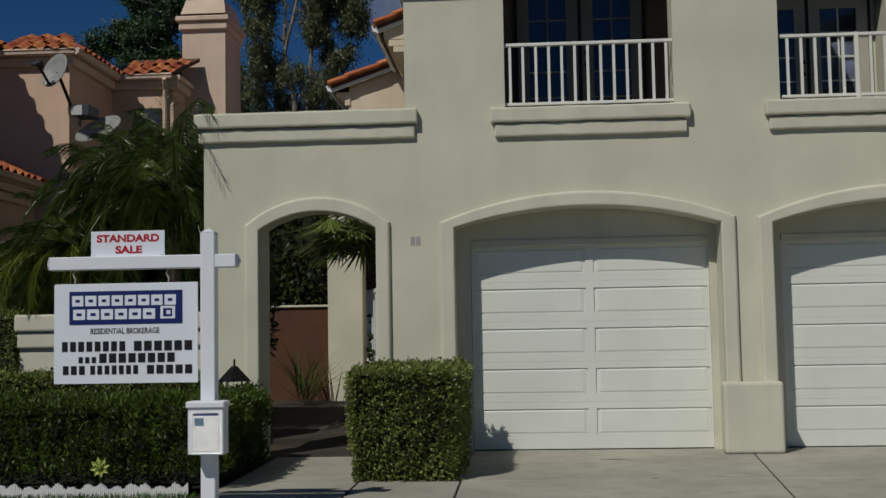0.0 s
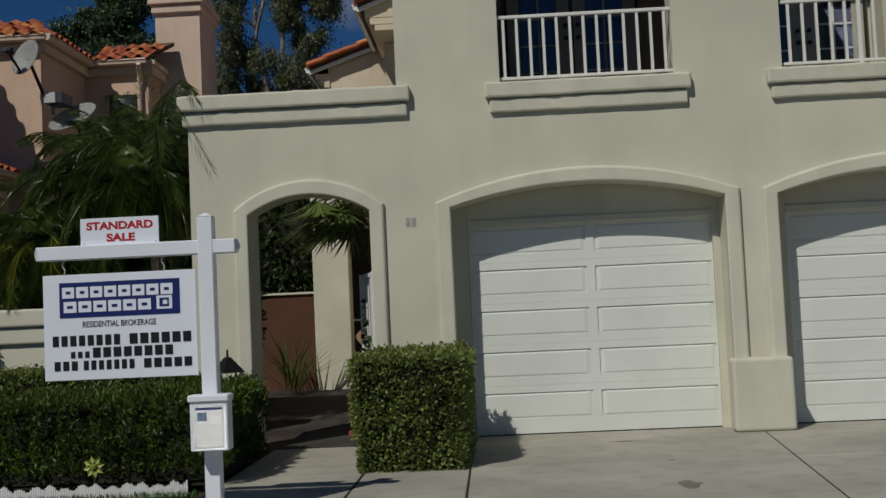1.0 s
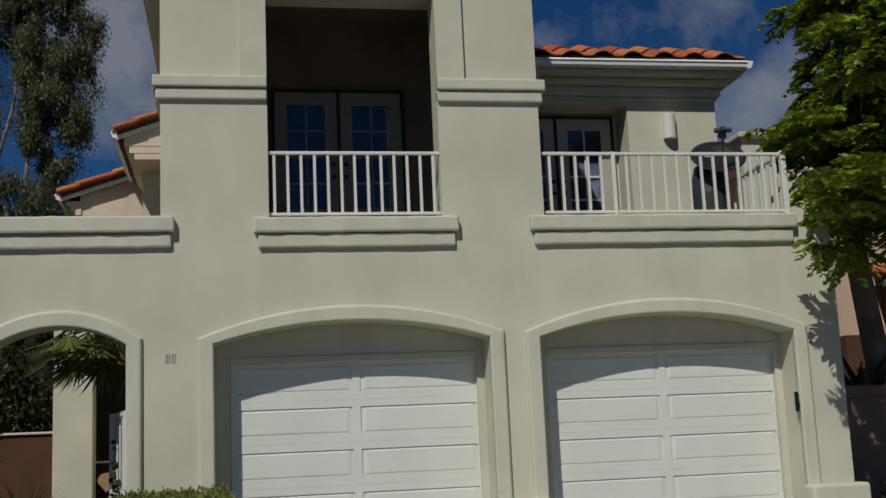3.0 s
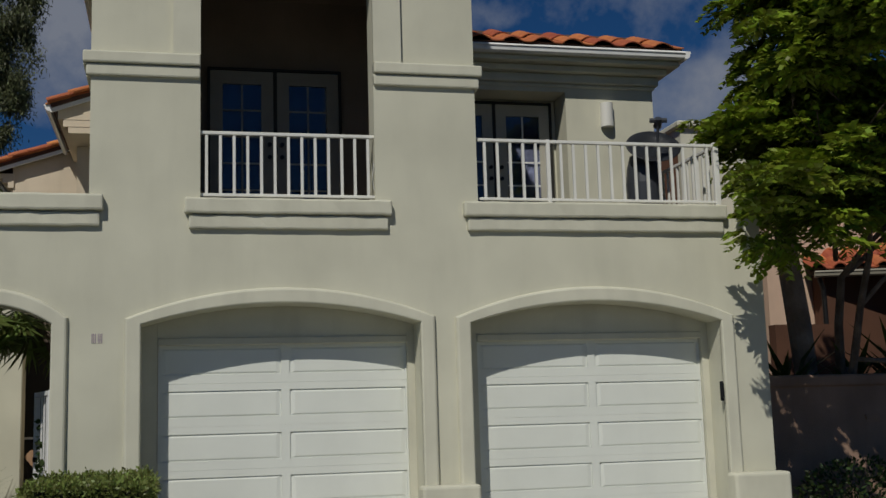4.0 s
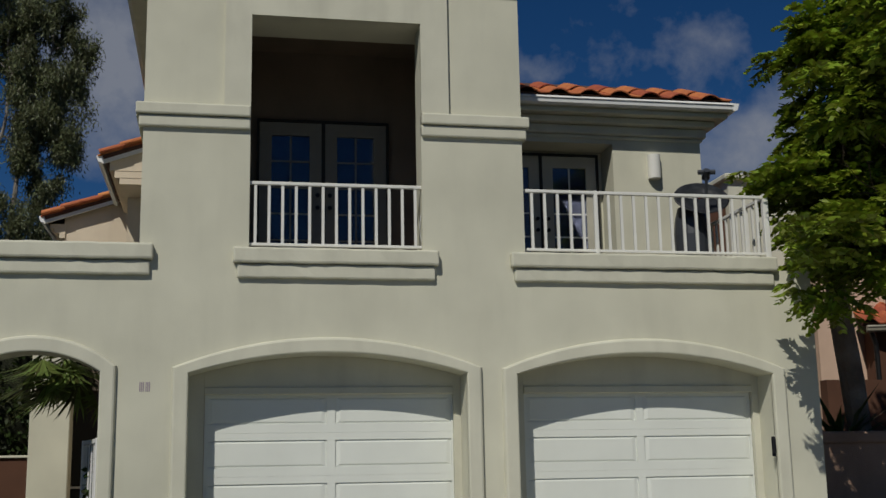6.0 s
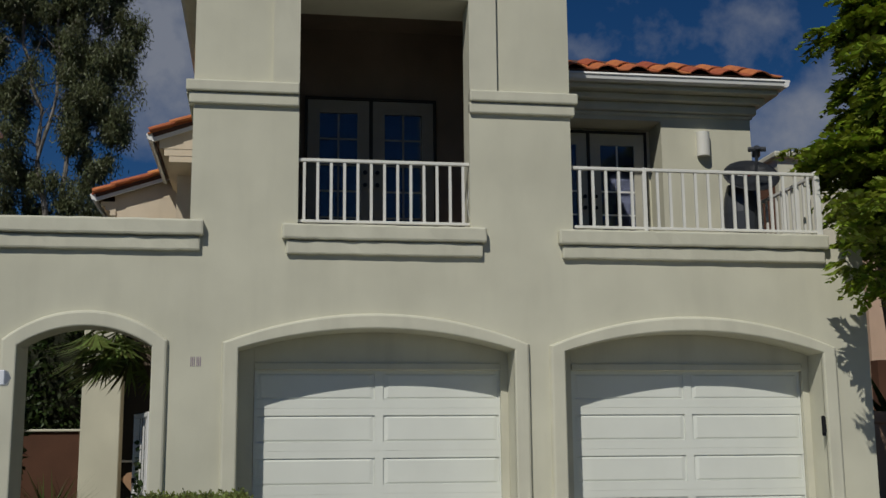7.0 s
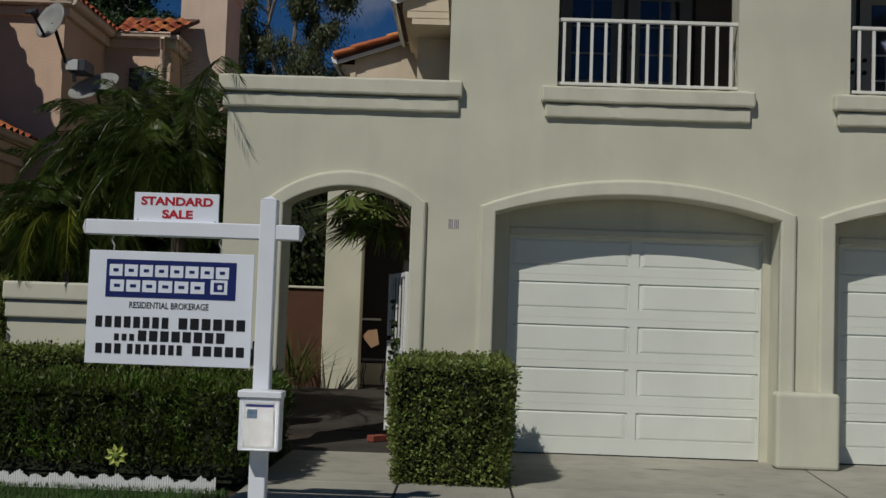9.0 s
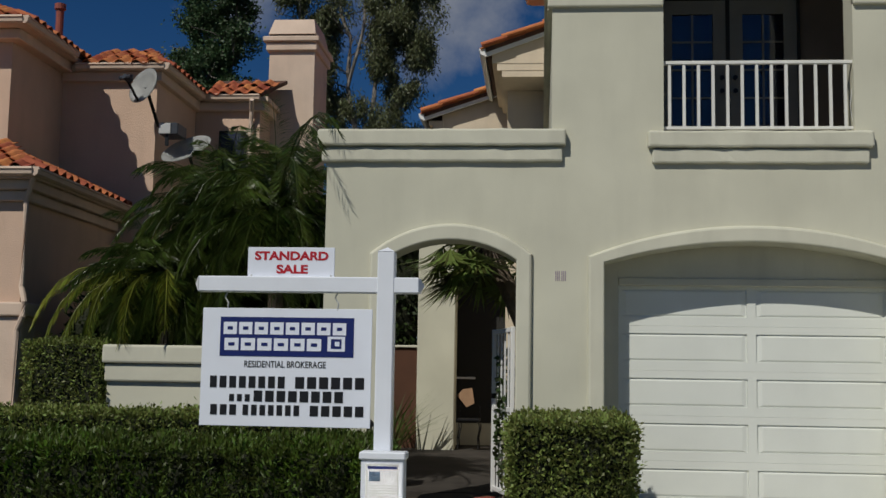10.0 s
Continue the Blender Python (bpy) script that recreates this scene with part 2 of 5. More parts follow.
def cyl(bm, p, q, r0, r1=None, seg=10, caps=True):
    p, q = Vector(p), Vector(q)
    d = q - p
    m = Matrix.Translation((p + q) / 2) @ d.to_track_quat("Z", "Y").to_matrix().to_4x4()
    return bmesh.ops.create_cone(bm, cap_ends=caps, segments=seg, radius1=r0, radius2=r0 if r1 is None else r1, depth=d.length, matrix=m)["verts"]


def tube(bm, pts, radii, seg=8):
    """A round limb along points, with a radius at each."""
    rings = []
    pts = [Vector(p) for p in pts]
    for i, p in enumerate(pts):
        d = (pts[min(i + 1, len(pts) - 1)] - pts[max(i - 1, 0)]).normalized()
        q = d.to_track_quat("Z", "Y")
        rings.append([bm.verts.new(p + q @ Vector((math.cos(a) * radii[i], math.sin(a) * radii[i], 0))) for a in (2 * math.pi * k / seg for k in range(seg))])
    for a, b in zip(rings, rings[1:]):
        for k in range(seg):
            bm.faces.new((a[k], a[(k + 1) % seg], b[(k + 1) % seg], b[k]))
    bm.faces.new(rings[0][::-1]), bm.faces.new(rings[-1])


from mathutils.geometry import tessellate_polygon


def plate(bm, outer, holes, y0, y1):
    """An upright slab in the x-z plane with holes right through, between y0 (front) and y1 (back)."""
    loops = [outer] + list(holes)
    flat = [Vector((x, z, 0)) for lp in loops for x, z in lp]
    tris = tessellate_polygon([[Vector((x, z, 0)) for x, z in lp] for lp in loops])
    front = [bm.verts.new((v.x, y0, v.y)) for v in flat]
    back = [bm.verts.new((v.x, y1, v.y)) for v in flat]
    for a, b, c in tris:
        bm.faces.new((front[a], front[b], front[c]))
        bm.faces.new((back[a], back[c], back[b]))
    i = 0
    for lp in loops:
        k = len(lp)
        for j in range(k):
            a, b = i + j, i + (j + 1) % k
            bm.faces.new((front[a], front[b], back[b], back[a]))
        i += k
    bmesh.ops.recalc_face_normals(bm, faces=bm.faces[:])


def arc_top(x0, x1, zs, za, n=18):
    """The points of a flat arch from the right springing to the left one."""
    c, h = (x0 + x1) / 2, (x1 - x0) / 2
    rise = za - zs
    rad = (h * h + rise * rise) / (2 * rise)
    half = math.asin(h / rad)
    return [(c + rad * math.sin(a), za - rad + rad * math.cos(a)) for a in (half - 2 * half * i / n for i in range(n + 1))]


def arched(x0, x1, z0, zs, za, n=18):
    return [(x0, z0), (x1, z0)] + arc_top(x0, x1, zs, za, n)


trowel = random.Random(17)


def trowelled(bm, step=0.11, amount=0.0035):
    """Cuts a long band across and moves the cuts a little, as hand-worked stucco has them."""
    xs = [v.co.x for v in bm.verts]
    x = min(xs) + step
    while x < max(xs) - step / 2:
        bmesh.ops.bisect_plane(bm, geom=bm.verts[:] + bm.edges[:] + bm.faces[:], plane_co=(x, 0, 0), plane_no=(1, 0, 0))
        x += step
    moves = {}
    for v in bm.verts:
        k = (round(v.co.x, 2), v.co.y > 0.0, round(v.co.z, 1))
        dy, dz = moves.setdefault(k, (trowel.uniform(-amount, amount), trowel.uniform(-amount, amount)))
        v.co.y += dy
        v.co.z += dz


def bar(name, x0, x1, y0, z0, z1, parent, mat=None, depth=0.25, bevel=0.022):
    bm = bmesh.new()
    box(bm, x0, x1, y0, y0 + depth, z0, z1, bevel, 2)
    trowelled(bm)
    return part(name, bm, mat or TRIM, parent)

# ---- ground ----
def rect_ground(name, x0, x1, y0, y1, z0, z1, mat, label, category, bevel=0.01):
    bm = bmesh.new()
    box(bm, x0, x1, y0, y1, z0, z1, bevel)
    return tagged(finish(name, bm, mat), label, category, kind="structure")


bm = bmesh.new()
bmesh.ops.create_grid(bm, x_segments=60, y_segments=60, size=400)
ground = tagged(finish("ground", bm, SOIL), "bare brown planting soil round the houses", "ground", kind="structure")
ground.location = (0, 0, -0.06)
rect_ground("road", -60, 60, -22, -8.2, -0.14, -0.03, ASPHALT, "dark grey asphalt street in front of the houses", "road")
# driveway in slabs with open joints
SLABS_X = (-0.74, 0.13, 6.75)
SLABS_Y = (-7.9, -4.9, -2.06, 0.62)
driveway = thing("driveway", "stained grey concrete driveway slabs with dark joints", "driveway", kind="structure")
for xa, xb in zip(SLABS_X, SLABS_X[1:]):
    for ya, yb in zip(SLABS_Y, SLABS_Y[1:]):
        boxpart("slab", (xa + 0.006, xb - 0.006, ya + 0.006, yb - 0.006, -0.1, 0.0), CONCRETE, driveway, 0.008)
bm = bmesh.new()
cyl(bm, (2.96, 0.0, -0.011), (2.30, -6.5, -0.011), 0.014, 0.014, 8)
part("expansion_joint", bm, DARKTRIM, driveway, "dark open joint across the slabs")
for jx in (-0.74, 0.13):
    boxpart("expansion_joint", (jx - 0.005, jx + 0.005, -7.9, -2.08, -0.05, 0.001), DARKTRIM, driveway)
STAIN = material("oil_stained_concrete", (0.21, 0.195, 0.16), 0.85, 0.25, 4, 50, 0.2, 0.004, stain=0.4, spec=0.2)


def floor_stain(x, y, rx, ry, seed):
    """An old stain with a ragged outline on the driveway."""
    r = random.Random(seed)
    bm = bmesh.new()
    vs = []
    for k in range(22):
        a = 2 * math.pi * k / 22
        f = r.uniform(0.7, 1.1)
        vs.append(bm.verts.new((x + math.cos(a) * rx * f, y + math.sin(a) * ry * f, 0.0015)))
    bm.faces.new(vs)
    part("stain", bm, STAIN, driveway, "old dark stain on the concrete")


STAINS = ((1.54, -0.56, 0.16, 0.05, 1), (1.69, -3.31, 0.09, 0.2, 2), (1.76, -2.00, 0.035, 0.04, 3))
for args in STAINS:
    floor_stain(*args)
TX0_PATH = -0.5
path = thing("front_path", "grey concrete path slabs leading through the arched gateway", "path", kind="structure")
# slabs behind the wall line carry its shadow in their colour
for ya, yb in ((-7.9, -4.9), (-4.9, -2.06), (-2.06, -0.02), (-0.02, 2.0)):
    boxpart("slab", (-1.86, SLABS_X[0] - 0.006, ya + 0.006, yb - 0.006, -0.1, -0.004), CONCRETE if yb < 0.0 else SHADEPATH, path, 0.008)
bm = bmesh.new()
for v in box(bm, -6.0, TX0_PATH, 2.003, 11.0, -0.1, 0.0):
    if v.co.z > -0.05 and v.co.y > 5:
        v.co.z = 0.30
part("slab", bm, SHADEPATH, path)
rect_ground("lawn", -14, -1.9, -7.9, -2.78, -0.1, -0.02, TURF, "short green front lawn", "lawn")

# ---- the cream house ----
house = thing("house", "cream stucco two-storey house with arched garages and balcony", "house")
LX0, LX1, TX0, TX1, RX1 = -2.63, -0.36, -0.495, 3.368, 6.54
TOPW = 3.42
gate_hole = arched(-2.045, -0.815, -0.08, 2.34, 2.53)
g1_hole = arched(0.0, 2.72, -0.08, 2.325, 2.525)
g2_hole = arched(3.238, 6.0, -0.08, 2.31, 2.525)
log_hole = [(0.552, 3.45), (2.295, 3.45), (2.295, 5.99), (0.552, 5.99)]
bm = bmesh.new()
plate(bm, [(LX0, -0.12), (RX1, -0.12), (RX1, TOPW), (TX1, TOPW), (TX1, 6.85), (TX0, 6.85), (TX0, TOPW), (LX0, TOPW)],
      [gate_hole, g1_hole, g2_hole, log_hole], 0.0, 0.32)
part("front_wall", bm, STUCCO, house)
boxpart("gateway_pier", (LX0, -2.046, 0.3201, 0.5, -0.1, TOPW), STUCCO, house)
for nm, dims in (("side_wall", (TX0, TX0 + 0.3, 0.321, 6.0, 0, 6.85)), ("side_wall", (RX1 - 0.3, RX1, 0.321, 9.0, 0, TOPW)),
                 ("side_wall", (TX1 - 0.3, TX1, 0.321, 2.55, 3.3, 6.85)), ("rear_wall", (TX0 + 0.3, 6.2, 9.0, 9.3, 0, 5.6))):
    boxpart(nm, dims, STUCCO, house)


def arch_trim(x0, x1, zs, za, w, wl0, wr0):
    """A raised, soft-edged band round an arched opening; wl0, wr0: heights at which its legs end."""
    inner = [(x1, wr0), (x1, zs - 0.12)] + arc_top(x0, x1, zs, za) + [(x0, zs - 0.12), (x0, wl0)]
    outer = [(x1 + w, wr0), (x1 + w, zs - 0.1)] + arc_top(x0 - w, x1 + w, zs + 0.06, za + 0.155) + [(x0 - w, zs - 0.1), (x0 - w, wl0)]
    bm = bmesh.new()
    rows = []
    for (xi, zi), (xo, zo) in zip(inner, outer):
        rows.append([bm.verts.new((xi + (xo - xi) * f, y, zi + (zo - zi) * f)) for f, y in
                     ((0, 0.01), (0, -0.036), (0.03, -0.048), (0.1, -0.053), (0.80, -0.053), (0.91, -0.045), (1, -0.012), (1, 0.01))])
    for a, b in zip(rows, rows[1:]):
        for k in range(7):
            bm.faces.new((a[k], a[k + 1], b[k + 1], b[k]))
    bm.faces.new(rows[0]), bm.faces.new(rows[-1][::-1])
    bmesh.ops.recalc_face_normals(bm, faces=bm.faces[:])
    return part("arch_trim", bm, TRIM, house)


arch_trim(-2.045, -0.815, 2.34, 2.53, 0.15, 0.0, 0.0)
arch_trim(0.0, 2.72, 2.325, 2.525, 0.155, 0.0, 0.70)
arch_trim(3.238, 6.0, 2.31, 2.525, 0.155, 0.70, 0.70)
for xa, xb in ((2.66, 3.25), (5.96, 6.60)):
    bm = bmesh.new()
    box(bm, xa, xb, -0.22, 0.0, 0.0, 0.71, 0.035, 3)
    part("pedestal", bm, TRIM, house)


def double_band(x0, x1, z_low, z_mid, z_top, proud=0.085, low=0.05, ends=(0.04, 0.04), name="balcony_sill"):
    bar(name, x0, x1, -proud, z_mid, z_top, house, depth=proud + 0.1)
    bar(name, x0 + ends[0], x1 - ends[1], -low, z_low, z_mid - 0.006, house, depth=low + 0.1, bevel=0.018)


double_band(0.399, 2.452, 3.257, 3.402, 3.560)
double_band(3.203, 6.14, 3.257, 3.402, 3.560)
# the parapet goes round the free end of the wing wall
for z0, z1, pr in ((3.42, 3.582, 0.09), (3.272, 3.414, 0.05)):
    bm = bmesh.new()
    box(bm, LX0 - pr, LX1 - (0 if pr > 0.08 else 0.03), -pr, 0.32 + pr, z0, z1, 0.022, 2)
    trowelled(bm)
    part("parapet_band", bm, TRIM, house)
for z0, z1, pr in ((4.89, 5.008, 0.075), (4.768, 4.885, 0.045)):
    boxpart("tower_band", (TX0 - pr, 0.552, -pr, 0.05, z0, z1), TRIM, house, 0.016, seg=2)
    boxpart("tower_band", (2.295, TX1 + pr, -pr, 0.05, z0, z1), TRIM, house, 0.016, seg=2)
    boxpart("tower_band", (TX0 - pr, TX0 + 0.05, 0.0502, 6.0, z0, z1), TRIM, house)
    boxpart("tower_band", (TX1 - 0.05, TX1 + pr, 0.0502, 2.3, z0, z1), TRIM, house)
# raised surround of the balcony opening
bm = bmesh.new()
plate(bm, [(0.286, 5.008), (0.552, 5.008), (0.552, 5.99), (2.295, 5.99), (2.295, 5.008), (2.585, 5.008), (2.585, 6.45), (0.286, 6.45)], [], -0.045, 0.01)
part("opening_surround", bm, TRIM, house)
# balcony room behind the opening
boxpart("balcony_floor", (TX0 + 0.3, RX1 - 0.3, 0.321, 3.2, 3.25, 3.46), DARKFLOOR, house)
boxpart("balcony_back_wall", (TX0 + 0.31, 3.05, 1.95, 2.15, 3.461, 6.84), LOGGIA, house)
boxpart("balcony_beam", (TX0 + 0.31, 3.05, 0.321, 0.56, 5.992, 6.349), STUCCO, house)
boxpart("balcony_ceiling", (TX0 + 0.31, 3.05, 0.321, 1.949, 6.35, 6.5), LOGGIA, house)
# closed back of the garages
for xa, xb in ((0.0, 2.72), (3.238, 6.0)):
    xc = (xa + xb) / 2
    boxpart("garage_jamb", (xa - 0.01, xa + 0.15, 0.321, 0.43, 0.0, 2.62), TRIM, house)
    boxpart("garage_jamb", (xb - 0.075, xb + 0.01, 0.321, 0.43, 0.0, 2.62), TRIM, house)
    boxpart("garage_header", (xa + 0.151, xb - 0.076, 0.321, 0.40, 2.19, 2.62), TRIM, house)
    boxpart("header_trim", (xa + 0.151, xb - 0.076, 0.30, 0.372, 2.145, 2.215), TRIM, house, 0.006)


def garage_door(xa, xb):
    """Sectional door: five rows of two raised panels."""
    d = thing("garage_door", "white sectional garage door with raised panels", "garage door", group="garage doors")
    y = 0.375
    levels = (0.012, 0.5, 0.922, 1.344, 1.766, 2.19)
    mid = (xa + xb) / 2
    for r, (za, zb) in enumerate(zip(levels, levels[1:])):
        sec = boxpart("door_section", (xa, xb, y + 0.0205, y + 0.06, za + 0.0002, zb - 0.0002), DOORWHITE, d)
        z0, z1 = 0.163 + 0.4223 * r, 0.428 + 0.4223 * r
        fields = ((xa + 0.018, mid - 0.042), (mid + 0.042, xb - 0.018))
        bm = bmesh.new()
        plate(bm, [(xa, za + 0.0006), (xb, za + 0.0006), (xb, zb - 0.0006), (xa, zb - 0.0006)],
              [[(pa, z0), (pb, z0), (pb, z1), (pa, z1)] for pa, pb in fields], y, y + 0.02)
        part("section_face", bm, DOORWHITE, sec)
        for pa, pb in fields:
            bm = bmesh.new()
            ring = []
            for ins, iz, dy in ((0.001, 0.001, 0.0155), (0.014, 0.009, 0.015), (0.05, 0.024, 0.004), (0.06, 0.03, 0.003)):
                lo, ri = 0.003 + (dy - 0.003) * 0.65, 0.003 + (dy - 0.003) * 0.8
                ring.append([bm.verts.new(c) for c in ((pa + ins, y + lo, z0 + iz), (pb - ins, y + lo, z0 + iz), (pb - ins, y + ri, z1 - iz), (pa + ins, y + dy, z1 - iz))])
            for a, b in zip(ring, ring[1:]):
                for k in range(4):
                    bm.faces.new((a[k], a[(k + 1) % 4], b[(k + 1) % 4], b[k]))
            bm.faces.new(ring[-1])
            part("raised_panel", bm, DOORWHITE, sec)
    boxpart("bottom_seal", (xa, xb, y, y + 0.04, -0.001, 0.012), DARKTRIM, d)
    return d


garage_door(0.155, 2.645)
garage_door(3.40, 5.92)


def railing(x0, x1, y, z0, z1, n, owner, post_at=()):
    r = boxpart("rail", (x0, x1, y - 0.02, y + 0.02, z1 - 0.035, z1), OFFWHITE, owner, 0.005)
    boxpart("bottom_rail", (x0, x1, y - 0.015, y + 0.015, z0 + 0.02, z0 + 0.05), OFFWHITE, owner, 0.004)
    for i in range(n):
        x = x0 + (x1 - x0) * (i + 0.5) / n
        boxpart("baluster", (x - 0.014, x + 0.014, y - 0.012, y + 0.012, z0 + 0.05, z1 - 0.035), OFFWHITE, owner)
    for x in post_at:
        boxpart("rail_post", (x - 0.021, x + 0.021, y - 0.021, y + 0.021, z0, z1 + 0.005), OFFWHITE, owner, 0.004)
    return r


rail1 = thing("balcony_railing", "off-white metal balcony railing with square balusters", "railing", group="balcony railings")
railing(0.545, 2.30, 0.06, 3.575, 4.255, 13, rail1)
rail2 = thing("balcony_railing", "long off-white metal deck railing with square balusters", "railing", group="balcony railings")
railing(3.40, 6.07, 0.06, 3.575, 4.255, 19, rail2, (4.17,))


def french_door(xa, xb, z0, z1, y, backing=DIMROOM, bars=DIMCREAM, stile=DIMCREAM):
    """Two glazed leaves with a 2 x 5 grid of glazing bars."""
    d = thing("french_door", "cream glazed double door with opaque backing behind its glass, closed", "door", group="balcony doors")
    boxpart("door_frame", (xa - 0.028, xb + 0.028, y - 0.03, y + 0.06, z1, z1 + 0.028), DARKTRIM, d)
    boxpart("door_frame", (xa - 0.028, xa, y - 0.03, y + 0.06, z0, z1), DARKTRIM, d)
    boxpart("door_frame", (xb, xb + 0.028, y - 0.03, y + 0.06, z0, z1), DARKTRIM, d)
    mid = (xa + xb) / 2
    for a, b in ((xa + 0.005, mid - 0.022), (mid + 0.022, xb - 0.005)):
        bm = bmesh.new()
        plate(bm, [(a, z0), (b, z0), (b, z1 - 0.005), (a, z1 - 0.005)], [[(a + 0.14, z0 + 0.25), (b - 0.14, z0 + 0.25), (b - 0.14, z1 - 0.16), (a + 0.14, z1 - 0.16)]], y - 0.01, y + 0.035)
        leaf = part("leaf", bm, stile, d)
        bm = bmesh.new()
        box(bm, a + 0.13, b - 0.13, y + 0.01, y + 0.016, z0 + 0.24, z1 - 0.15)
        pane = part("pane", bm, GLASS, leaf)
        pane.visible_shadow = False
        # opaque backing; by default its colour imitates the unlit room
        boxpart("pane_backing", (a + 0.12, b - 0.12, y + 0.03, y + 0.034, z0 + 0.23, z1 - 0.14), backing, leaf)
        cx = (a + b) / 2
        boxpart("glazing_bar", (cx - 0.011, cx + 0.011, y, y + 0.009, z0 + 0.25, z1 - 0.16), bars, leaf)
        for i in range(1, 5):
            z = z0 + 0.25 + (z1 - z0 - 0.41) * i / 5
            boxpart("glazing_bar", (a + 0.14, b - 0.14, y + 0.001, y + 0.009, z - 0.01, z + 0.01), bars, leaf)
        bm = bmesh.new()
        kx = b - 0.05 if a < mid - 0.1 else a + 0.05
        for kz in (z0 + 0.95, z0 + 1.1):
            cyl(bm, (kx, y - 0.06, kz), (kx, y - 0.012, kz), 0.026, 0.02, 12)
        part("knob", bm, BLACKMETAL, leaf)
    boxpart("astragal", (mid - 0.021, mid + 0.021, y - 0.02, y + 0.03, z0, z1 - 0.002), DARKTRIM, d)
    return d


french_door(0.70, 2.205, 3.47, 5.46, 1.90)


# ---- roofs ----
def tile_mesh():
    """One S-shaped clay roof tile, 0.34 m wide."""
    me, w, ln, th = bpy.data.meshes.new("tile"), 0.34, 0.44, 0.018
    prof = []
    for i in range(10):
        s = i / 9
        z = 0.075 * math.sin(math.pi * s / 0.62) ** 0.8 if s < 0.62 else -0.014 * math.sin(math.pi * (s - 0.62) / 0.38)
        prof.append((w * (s - 0.5) * 1.06, z))
    vs, fs = [], []
    for y in (0, ln):
        for dz in (0, -th):
            vs += [(x, y, z + dz + (0.0 if y == 0 else -0.012)) for x, z in prof]
    for i in range(9):
        a, b, c, d = i, 10 + i, 20 + i, 30 + i
        fs += [(a, a + 1, c + 1, c), (b, d, d + 1, b + 1), (a, b, b + 1, a + 1)]
    fs += [(0, 20, 30, 10), (9, 19, 39, 29)]
    me.from_pydata(vs, [], fs)
    me.materials.append(TILE)
    return me


TILE_MESH = tile_mesh()
roof_rng = random.Random(5)


def roof_plane(owner, p0, p1, p2, p3, rows=99, size=1.0, flat=1.0):
    """A sloping roof face from the eave p0-p1 up to p3-p2, laid with tiles."""
    p0, p1, p2, p3 = map(Vector, (p0, p1, p2, p3))
    nrm = (p1 - p0).cross(p3 - p0).normalized()
    bm = bmesh.new()
    top = [bm.verts.new(p) for p in (p0, p1, p2, p3)]
    low = [bm.verts.new(p - nrm * 0.06) for p in (p0, p1, p2, p3)]
    bm.faces.new(top), bm.faces.new(low[::-1])
    for k in range(4):
        bm.faces.new((top[k], low[k], low[(k + 1) % 4], top[(k + 1) % 4]))
    slab = part("roof", bm, UNDER, owner, "terracotta barrel tile roof slope")
    u = (p1 - p0).normalized()
    v = nrm.cross(u).normalized()
    height = (p3 - p0).dot(v)
    step = 0.37 * size
    nv = min(rows, max(1, int(height / step)))
    for j in range(nv):
        f = (j * step + 0.1) / height
        a, b = p0.lerp(p3, f).dot(u), p1.lerp(p2, f).dot(u)
        base = p0.dot(u)
        n = int((b - a) / (0.325 * size))
        for i in range(n):
            x = a + (b - a) * (i + 0.5) / n - base
            at = p0 + u * (x + roof_rng.uniform(-0.008, 0.008)) + v * (j * step - 0.06 + roof_rng.uniform(-0.012, 0.012)) + nrm * (0.018 + 0.006 * roof_rng.random())
            q = Matrix((u, (v - nrm * 0.03).normalized(), nrm)).transposed().to_4x4()
            t = new("tile", TILE_MESH)
            t.parent = slab
            t.matrix_local = Matrix.Translation(at) @ q @ pose(0, 0, 0, 0, roof_rng.uniform(-2, 2), roof_rng.uniform(-1.5, 1.5)) @ Matrix.Diagonal((size, size, size * flat, 1))
    return slab


def gutter(owner, p, q, out, mat, size=0.1):
    """A moulded gutter along an eave; out: the way it faces."""
    p, q, out = Vector(p), Vector(q), Vector(out)
    bm = bmesh.new()
    ends = []
    prof = ((0, 0), (size * 0.75, 0), (size * 0.85, -size * 0.25), (size * 0.7, -size * 0.35), (size * 0.62, -size * 0.8), (size * 0.3, -size), (0, -size))
    for e in (p, q):
        ends.append([bm.verts.new(e + out * a + Vector((0, 0, b))) for a, b in prof])
    n = len(prof)
    for k in range(n):
        bm.faces.new((ends[0][k], ends[0][(k + 1) % n], ends[1][(k + 1) % n], ends[1][k]))
    bm.faces.new(ends[0]), bm.faces.new(ends[1][::-1])
    bmesh.ops.recalc_face_normals(bm, faces=bm.faces[:])
    return part("gutter", bm, mat, owner)


# tower roof, out of sight but for its eaves
for xa, xb, s in ((TX0 - 0.28, TX0, -1), (TX1, TX1 + 0.20, 1)):
    boxpart("eave", (xa, xb, -0.4, 6.2, 6.84, 6.95), TRIM, house)
    gutter(house, (xa if s < 0 else xb, -0.4, 6.95), (xa if s < 0 else xb, 6.2, 6.95), (s, 0, 0), TRIM)
boxpart("eave", (TX0, TX1, -0.4, 0.0, 6.84, 6.95), TRIM, house)
tr = (TX0 + TX1) / 2
roof_plane(house, (TX0 - 0.28, -0.4, 6.96), (TX1 + 0.20, -0.4, 6.96), (tr, 2.2, 8.0), (tr, 2.2, 8.0), rows=2)
bm = bmesh.new()
vs = [bm.verts.new(p) for p in ((TX0 - 0.28, -0.4, 6.96), (TX1 + 0.20, -0.4, 6.96), (TX1 + 0.20, 6.2, 6.96), (TX0 - 0.28, 6.2, 6.96), (tr, 2.2, 7.99), (tr, 4.0, 7.99))]
